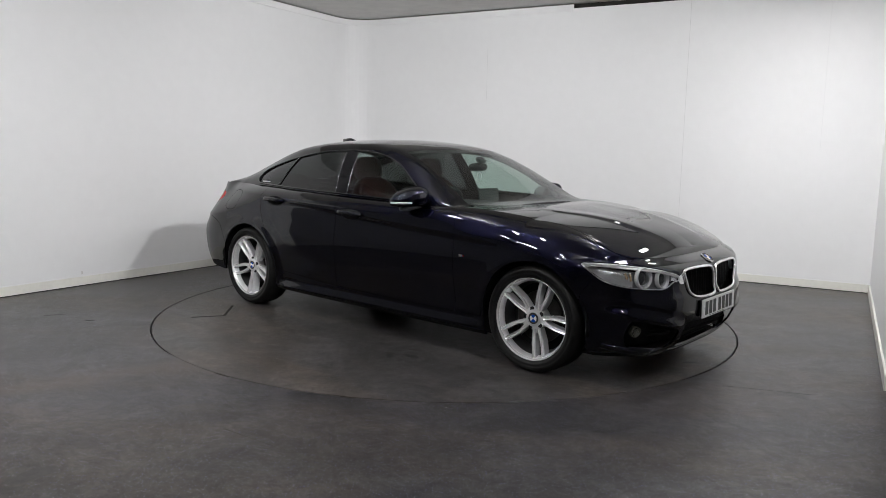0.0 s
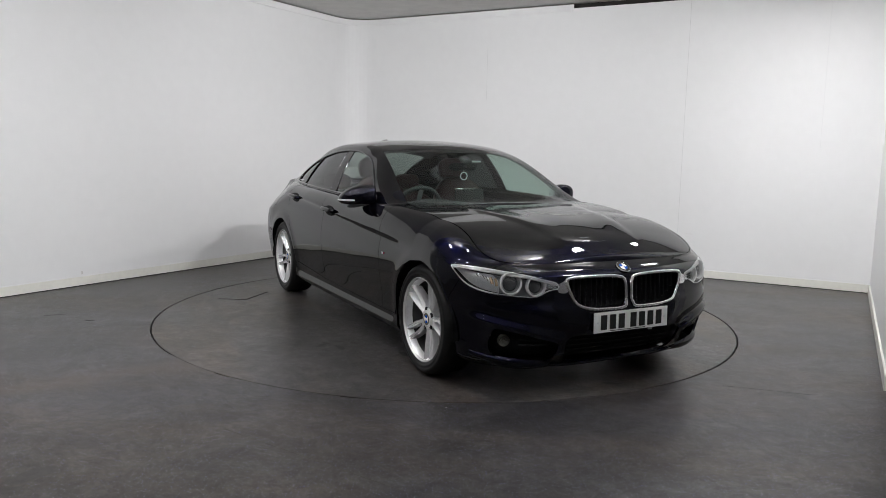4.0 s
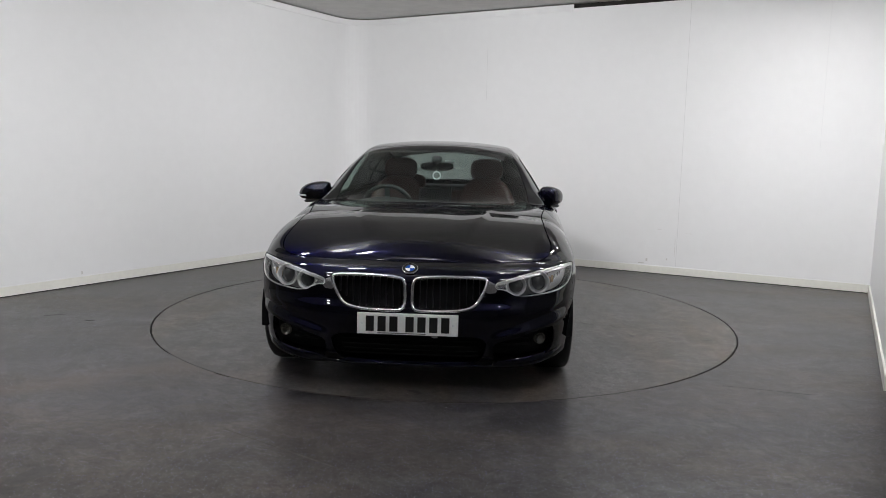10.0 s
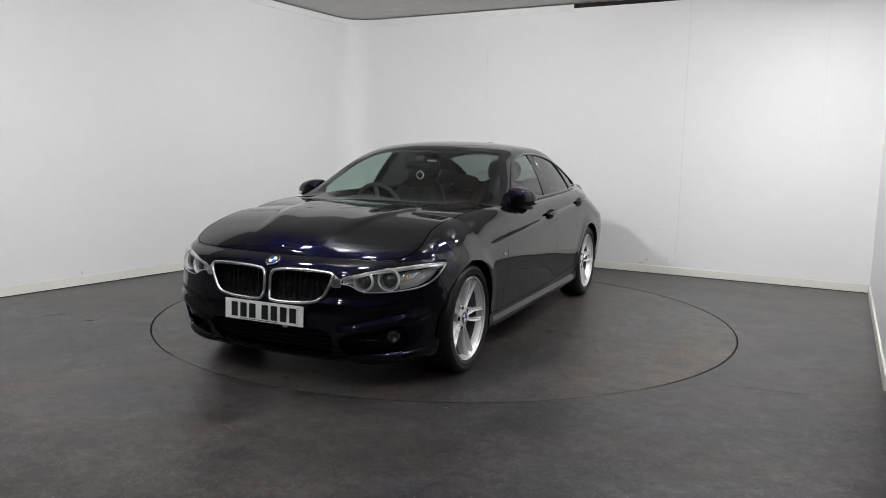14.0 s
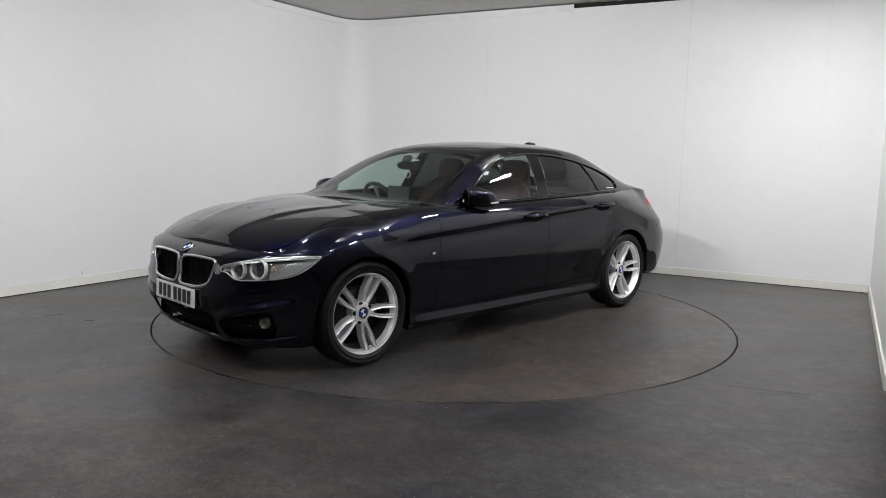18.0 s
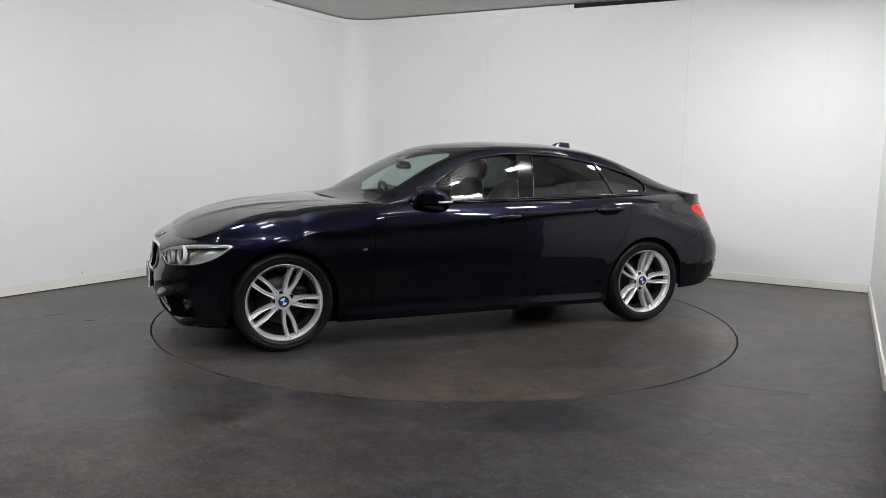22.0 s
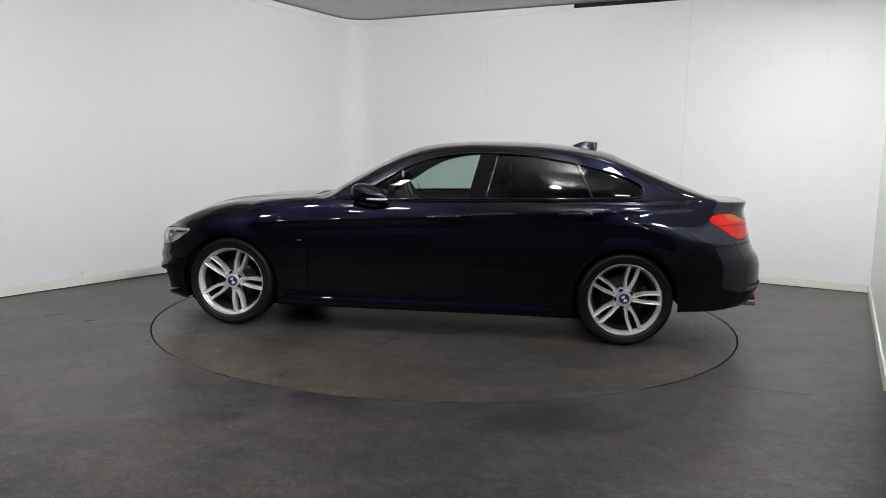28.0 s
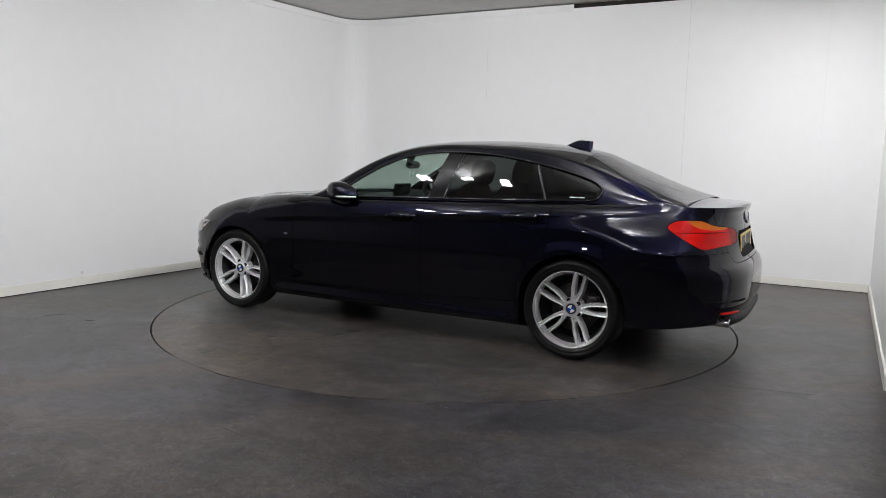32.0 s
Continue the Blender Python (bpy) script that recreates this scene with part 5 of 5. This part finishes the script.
# window trim and roof fin
for s in (1, -1):
    def glass_y(x, z):
        i = np.argmin(((house.v[:, 0] - x) / 1.0) ** 2 + ((house.v[:, 2] - z)) ** 2 + 10 * (house.c[:, 0] > 1.0))
        return float(house.v[i, 1])
    trim = rounded([(x, s * (glass_y(x, z) + 0.002), z) for x, z in DLO[::2]], True, 3)
    for _ in range(3):
        trim = 0.25 * np.roll(trim, 1, 0) + 0.5 * trim + 0.25 * np.roll(trim, -1, 0)
    part("window_trim", tube_bm(trim, 0.007, 6, True), M_GLOSSBLACK, car, "gloss black window surround", smooth=True)
    part("window_label", box_bm(0.10, 0.001, 0.008), M_PALE, car, "small pale label", m=pose(-1.37, s * (glass_y(-1.37, 1.022) - 0.001), 1.022, s * 30))


def fin():
    bm = bmesh.new()
    rings = []
    for t in np.linspace(0, 1, 11):
        h = 0.056 * math.sin(min(t * 1.8, 1) * math.pi / 2) ** 1.3
        w = 0.030 * (0.35 + 0.65 * math.sin(math.pi * (0.15 + 0.7 * t)))
        x = 0.125 - 0.245 * t
        rings.append([bm.verts.new((x - 0.03 * c * (t < 0.9), w * a * (1 - 0.72 * c), h * c)) for a, c in ((-1, 0), (-0.9, 0.35), (-0.6, 0.75), (-0.25, 1), (0.25, 1), (0.6, 0.75), (0.9, 0.35), (1, 0))])
    for a, b in zip(rings, rings[1:]):
        for i in range(7):
            bm.faces.new((a[i], a[i + 1], b[i + 1], b[i]))
    bm.faces.new(rings[-1]), bm.faces.new(rings[0][::-1])
    bmesh.ops.recalc_face_normals(bm, faces=bm.faces)
    return bm


part("roof_fin", fin(), M_PAINT, car, "shark-fin roof aerial", m=pose(-1.105, 0, float(CENTRE(np.array([-1.105]))[0]) - 0.006, 0, -5.0), smooth=True)

# wipers and the panel under the screen
for y0, y1 in ((-0.56, 0.02), (-0.02, 0.52)):
    pts = [(0.945 - 0.16 * abs(y) ** 1.6, y, float(HOOD(np.array([0.93]))[0]) + 0.002 - 0.10 * y * y) for y in np.linspace(y0, y1, 9)]
    part("wiper", tube_bm(pts, 0.008, 6, flat=0.6), M_BLACK, car, "black wiper blade")
cowl = bmesh.new()
rows = []
for k in (0, 1):
    rows.append([cowl.verts.new((0.99 - 0.10 * k - 0.36 * y * y, y, 0.930 - 0.012 * k - 0.05 * y * y)) for y in np.linspace(-0.62, 0.62, 15)])
for i in range(14):
    cowl.faces.new((rows[0][i], rows[0][i + 1], rows[1][i + 1], rows[1][i]))
part("cowl_panel", cowl, M_BLACK, car)

# ---- inside the car ----
dash = rounded([(0.90, 0.90), (0.70, 0.925), (0.50, 0.930), (0.38, 0.905), (0.34, 0.80), (0.42, 0.62), (0.80, 0.50)], False, 4)
bm = bmesh.new()
cols = []
for y in np.linspace(-0.70, 0.70, 21):
    hump = 0.035 * math.exp(-(((y + 0.37) / 0.20) ** 2))
    cols.append([bm.verts.new((x, y, z + hump * (z > 0.85) * (x < 0.62) - 0.03 * (abs(y) / 0.7) ** 4)) for x, z in dash])
for a, b in zip(cols, cols[1:]):
    for i in range(len(dash) - 1):
        bm.faces.new((a[i], a[i + 1], b[i + 1], b[i]))
bmesh.ops.recalc_face_normals(bm, faces=bm.faces)
part("dashboard", bm, M_TRIM, car, "dark moulded dashboard", smooth=True)
part("dash_screen", box_bm(0.02, 0.24, 0.11, 0.006, 2), M_GLOSSBLACK, car, m=pose(0.40, 0.0, 0.975, 0, -8))
wheel_at = pose(0.27, -0.37, 0.865, 0, -66)
steer = part("steering_wheel", tube_bm([(0.185 * math.cos(a), 0.185 * math.sin(a), 0) for a in np.linspace(0, 2 * math.pi, 37)[:-1]], 0.016, 10, True), M_TRIM, car, "leather steering wheel", m=wheel_at, smooth=True)
part("steering_pad", blob(0.075, 0.085, 0.025, 2.6, 2.5, 10, 20), M_TRIM, steer, smooth=True)
for a in (0, 180, 270):
    part("steering_spoke", box_bm(0.12, 0.035, 0.014, 0.004, 1, (0.115, 0, 0)), M_ALLOYDARK, steer, m=pose(0, 0, 0, 0, 0, a + 90))
part("steering_column", tube_bm([(0.27, -0.37, 0.865), (0.55, -0.37, 0.75)], 0.045, 12), M_TRIM, car, smooth=True)


def car_seat(x, y, name, wide=0.25):
    m = pose(x, y, 0)
    base = part(name, blob(0.27, wide, 0.085, 4, 3, 12, 24), M_LEATHER, car, "red leather seat", m=m @ pose(0, 0, 0.52, 0, -6), smooth=True)
    inv = base.matrix_basis.inverted()

    def back(a, b, c):
        k = c / 0.30
        return (a - 0.035 * (b / wide) ** 2 * -1, b * (1 - 0.20 * max(k, 0) ** 2), c)
    part("backrest", blob(0.085, wide, 0.335, 4, 3, 18, 24, back), M_LEATHER, base, m=inv @ m @ pose(-0.31, 0, 0.765, 0, -17), smooth=True)
    part("headrest", blob(0.055, 0.140, 0.095, 3.0, 3, 12, 20), M_LEATHER, base, m=inv @ m @ pose(-0.430, 0, 1.150, 0, -10), smooth=True)
    for d in (-0.05, 0.05):
        part("headrest_post", tube_bm([(-0.385, d, 0.98), (-0.41, d, 1.10)], 0.007, 8), M_CHROME, base, m=inv @ m)


car_seat(-0.10, 0.37, "front_seat")
car_seat(-0.10, -0.37, "front_seat")
part("rear_seat", blob(0.25, 0.62, 0.09, 5, 3, 12, 32), M_LEATHER, car, "red leather rear bench", m=pose(-0.98, 0, 0.50, 0, -5), smooth=True)
part("rear_backrest", blob(0.075, 0.62, 0.25, 5, 3, 14, 32), M_LEATHER, car, m=pose(-1.32, 0, 0.70, 0, -24), smooth=True)
for y in (-0.36, 0.36):
    part("rear_headrest", blob(0.05, 0.13, 0.075, 3.2, 3, 12, 20), M_LEATHER, car, m=pose(-1.45, y, 1.00, 0, -14), smooth=True)
part("rear_shelf", box_bm(0.42, 1.16, 0.03, 0.01, 1, (-1.72, 0, 0.955)), M_TRIM, car)
part("centre_console", box_bm(0.85, 0.20, 0.16, 0.03, 3, (0.05, 0, 0.58)), M_TRIM, car, smooth=False)
part_mesh("headliner", roof.whole().moved(-0.022).mesh("headliner", M_HEADLINER, 0), car)
part("inside_mirror", blob(0.016, 0.125, 0.032, 3.4, 3, 12, 24), M_GLOSSBLACK, car, "rear-view mirror", m=pose(0.295, 0.0, 1.185, 0, 12, 6), smooth=True)
part("mirror_stalk", tube_bm([(0.30, 0, 1.20), (0.335, 0, 1.24)], 0.014, 8), M_TRIM, car, smooth=True)
part("mirror_sensor", blob(0.035, 0.040, 0.022, 3, 2.5, 10, 18), M_TRIM, car, m=pose(0.318, 0.0, 1.238, 0, 30), smooth=True)
part("air_freshener", tube_bm([(0.31, 0.028 * math.cos(a), 1.118 + 0.028 * math.sin(a)) for a in np.linspace(0, 2 * math.pi, 25)[:-1]], 0.004, 6, True), M_PALE, car, "white ring hanging from the mirror", smooth=True)
part("hanger_cord", tube_bm([(0.305, 0, 1.165), (0.31, 0, 1.146)], 0.0015, 5), M_PALE, car)
part("toll_sticker", box_bm(0.002, 0.075, 0.014), M_PALE, car, "pale sticker on the screen", m=pose(0.318, 0.10, 1.228, 0, 30))

# ---- marks on the turntable ----
START = Matrix.Rotation(-radians(turn_at(0.0)), 4, "Z")


def strip_on_disc(a, b, wide, name="seam_strip", mat=M_DARK):
    a, b = START @ Vector((*a, 0)), START @ Vector((*b, 0))
    d = b - a
    part(name, box_bm(d.length, wide, 0.0012, 0, 1), mat, turntable, m=Matrix.Translation((a + b) / 2 + Vector((0, 0, 0.0008))) @ Matrix.Rotation(math.atan2(d.y, d.x), 4, "Z"))


strip_on_disc((-1.934, -0.412), (-1.704, -0.329), 0.020)
strip_on_disc((-1.704, -0.329), (-1.749, 0.054), 0.020)


def stain(x, y, rx, ry, turn, parent, mat, name="stain", z=0.0006, seed=0):
    rnd = random.Random(seed)
    bm = bmesh.new()
    n = 22
    ring = []
    for i in range(n):
        a = 2 * math.pi * i / n
        k = 0.78 + 0.4 * rnd.random()
        ring.append(bm.verts.new((rx * k * math.cos(a), ry * k * math.sin(a), 0)))
    top = bm.faces.new(ring)
    out = bmesh.ops.extrude_face_region(bm, geom=[top])
    bmesh.ops.translate(bm, vec=(0, 0, 0.0002), verts=[g for g in out["geom"] if isinstance(g, bmesh.types.BMVert)])
    bmesh.ops.recalc_face_normals(bm, faces=bm.faces)
    return part(name, bm, mat, parent, m=pose(x, y, z, 0, 0, turn))


M_STAIN = material("oil_stain", (0.014, 0.013, 0.012), rough=0.42, spread=0.3, scale=30)
M_SMEAR = material("pale_smear", (0.095, 0.090, 0.085), rough=0.6, spread=0.4, scale=40)
stain(0.224, 0.957, 0.055, 0.035, 20, turntable, M_STAIN, seed=3)
rnd = random.Random(11)
for i in range(26):
    a, d = rnd.uniform(0, 360), 2.1 * math.sqrt(rnd.uniform(0.05, 0.98))
    size = rnd.uniform(0.006, 0.03)
    stain(d * math.cos(radians(a)), d * math.sin(radians(a)), size * rnd.uniform(1, 2.6), size * 0.6, rnd.uniform(0, 180), turntable, M_STAIN if rnd.random() < 0.7 else M_SMEAR, seed=i)
TURNED = Matrix.Rotation(-radians(turn_at(8.0)), 4, "Z")
for x, y, r, a in ((-1.13, -0.73, 0.045, 10), (-1.03, -0.72, 0.03, 60), (-0.95, -0.77, 0.05, 20), (-0.90, -0.71, 0.022, 0)):
    w = TURNED @ Vector((x, y, 0))
    stain(w.x, w.y, r, r * 0.4, a, turntable, M_SMEAR, seed=int(r * 900))
for x, y in ((-0.34, -1.352), (0.237, -1.318), (-0.20, -1.36)):
    w = START @ Vector((x, y, 0))
    stain(w.x, w.y, 0.06, 0.022, rnd.uniform(0, 180), turntable, M_STAIN, seed=int(x * 50))


# ---- marks on the floor and walls ----
M_FAINT = material("faint_joint", (0.030, 0.027, 0.025), rough=0.5, spread=0.4, scale=20)
M_WELD = material("weld_thread", (0.085, 0.080, 0.070), rough=0.5, spread=0.5, scale=25)
def mark(name, a, b, wide, mat, label, z=0.0008):
    d = Vector((b[0] - a[0], b[1] - a[1], 0))
    bm = box_bm(d.length, wide, 0.001)
    ob = part(name, bm, mat, None, m=Matrix.Translation(((a[0] + b[0]) / 2, (a[1] + b[1]) / 2, z)) @ Matrix.Rotation(math.atan2(d.y, d.x), 4, "Z"))
    return tagged(ob, label, "floor mark", kind="structure")


mark("floor_seam", (-3.03, -0.464), (-2.889, -0.39), 0.006, M_DARK, "dark cut in the vinyl")
mark("floor_seam", (-2.656, -0.599), (-2.593, -0.574), 0.012, M_DARK, "dark cut in the vinyl")
mark("floor_seam", (1.60, -1.835), (2.04, -1.967), 0.004, M_FAINT, "thin dark joint in the vinyl")
mark("floor_weld", (-0.994, -2.67), (-0.15, -3.25), 0.004, M_WELD, "pale welded joint in the vinyl")
M_PATCH = material("damp_patch", (0.027, 0.0235, 0.022), rough=0.40, spread=0.6, scale=30, bump=0.25, bump_scale=300)
for x, y, rx, ry, t, k in ((-1.60, -3.20, 0.10, 0.045, 55, 5), (-1.63, -3.33, 0.06, 0.03, 30, 6)):
    tagged(stain(x, y, rx, ry, t, None, M_PATCH, "floor_patch", 0.0003, k), "dark worn patch in the vinyl", "floor mark", kind="structure")
for i, (x, y) in enumerate(((-2.69, -1.27), (2.36, -1.05), (2.62, 0.9), (0.02, -1.95 - 0.36))):
    tagged(stain(x, y, 0.010 if i < 3 else 0.005, 0.007 if i < 3 else 0.004, 0, None, M_STAIN if i < 3 else M_PALE, "floor_speck", 0.0006, 20 + i), "small speck on the floor", "floor mark", kind="structure")
M_SCUFF = material("wall_scuff", (0.62, 0.60, 0.58), rough=0.7)


def scuff(at, z, wide, high):
    p = at - Vector((-BD.y, BD.x)) * 0.0012
    ob = part("wall_scuff", box_bm(wide, 0.001, high), M_SCUFF, None, m=Matrix.Translation((p.x, p.y, z)) @ Matrix.Rotation(math.atan2(BD.y, BD.x), 4, "Z"))
    tagged(ob, "grey scuff on the white wall", "wall mark", kind="structure")


for dx_, z, w, h in ((-0.20, 0.50, 0.05, 0.004), (0.12, 0.47, 0.07, 0.003), (-0.02, 0.30, 0.003, 0.20), (-0.10, 0.17, 0.015, 0.02), (-0.32, 0.15, 0.02, 0.03), (-0.38, 0.11, 0.06, 0.01)):
    scuff(Vector((2.545, 2.165)) + BD * dx_, z, w, h)
ls = LEFT_A + LD * 0.735 + Vector((-LD.y, LD.x)) * -0.0012
tagged(part("wall_scuff", box_bm(0.012, 0.001, 0.03), M_SCUFF, None, m=Matrix.Translation((ls.x, ls.y, 0.12)) @ Matrix.Rotation(math.atan2(LD.y, LD.x), 4, "Z")), "grey scuff on the white wall", "wall mark", kind="structure")


# ---- what moves ----
def motions():
    rows, disc = [], []
    for i in range(33):
        t = i * SECONDS / 32
        a = radians(turn_at(t))
        c, s = math.cos(a), math.sin(a)
        x, y = CAR_AT
        rows.append((t, pose(x * c - y * s, x * s + y * c, 0, 0, 0, turn_at(t))))
        disc.append((t, pose(0, 0, 0, 0, 0, turn_at(t))))
    walk(car, rows)
    walk(turntable, disc)


motions()
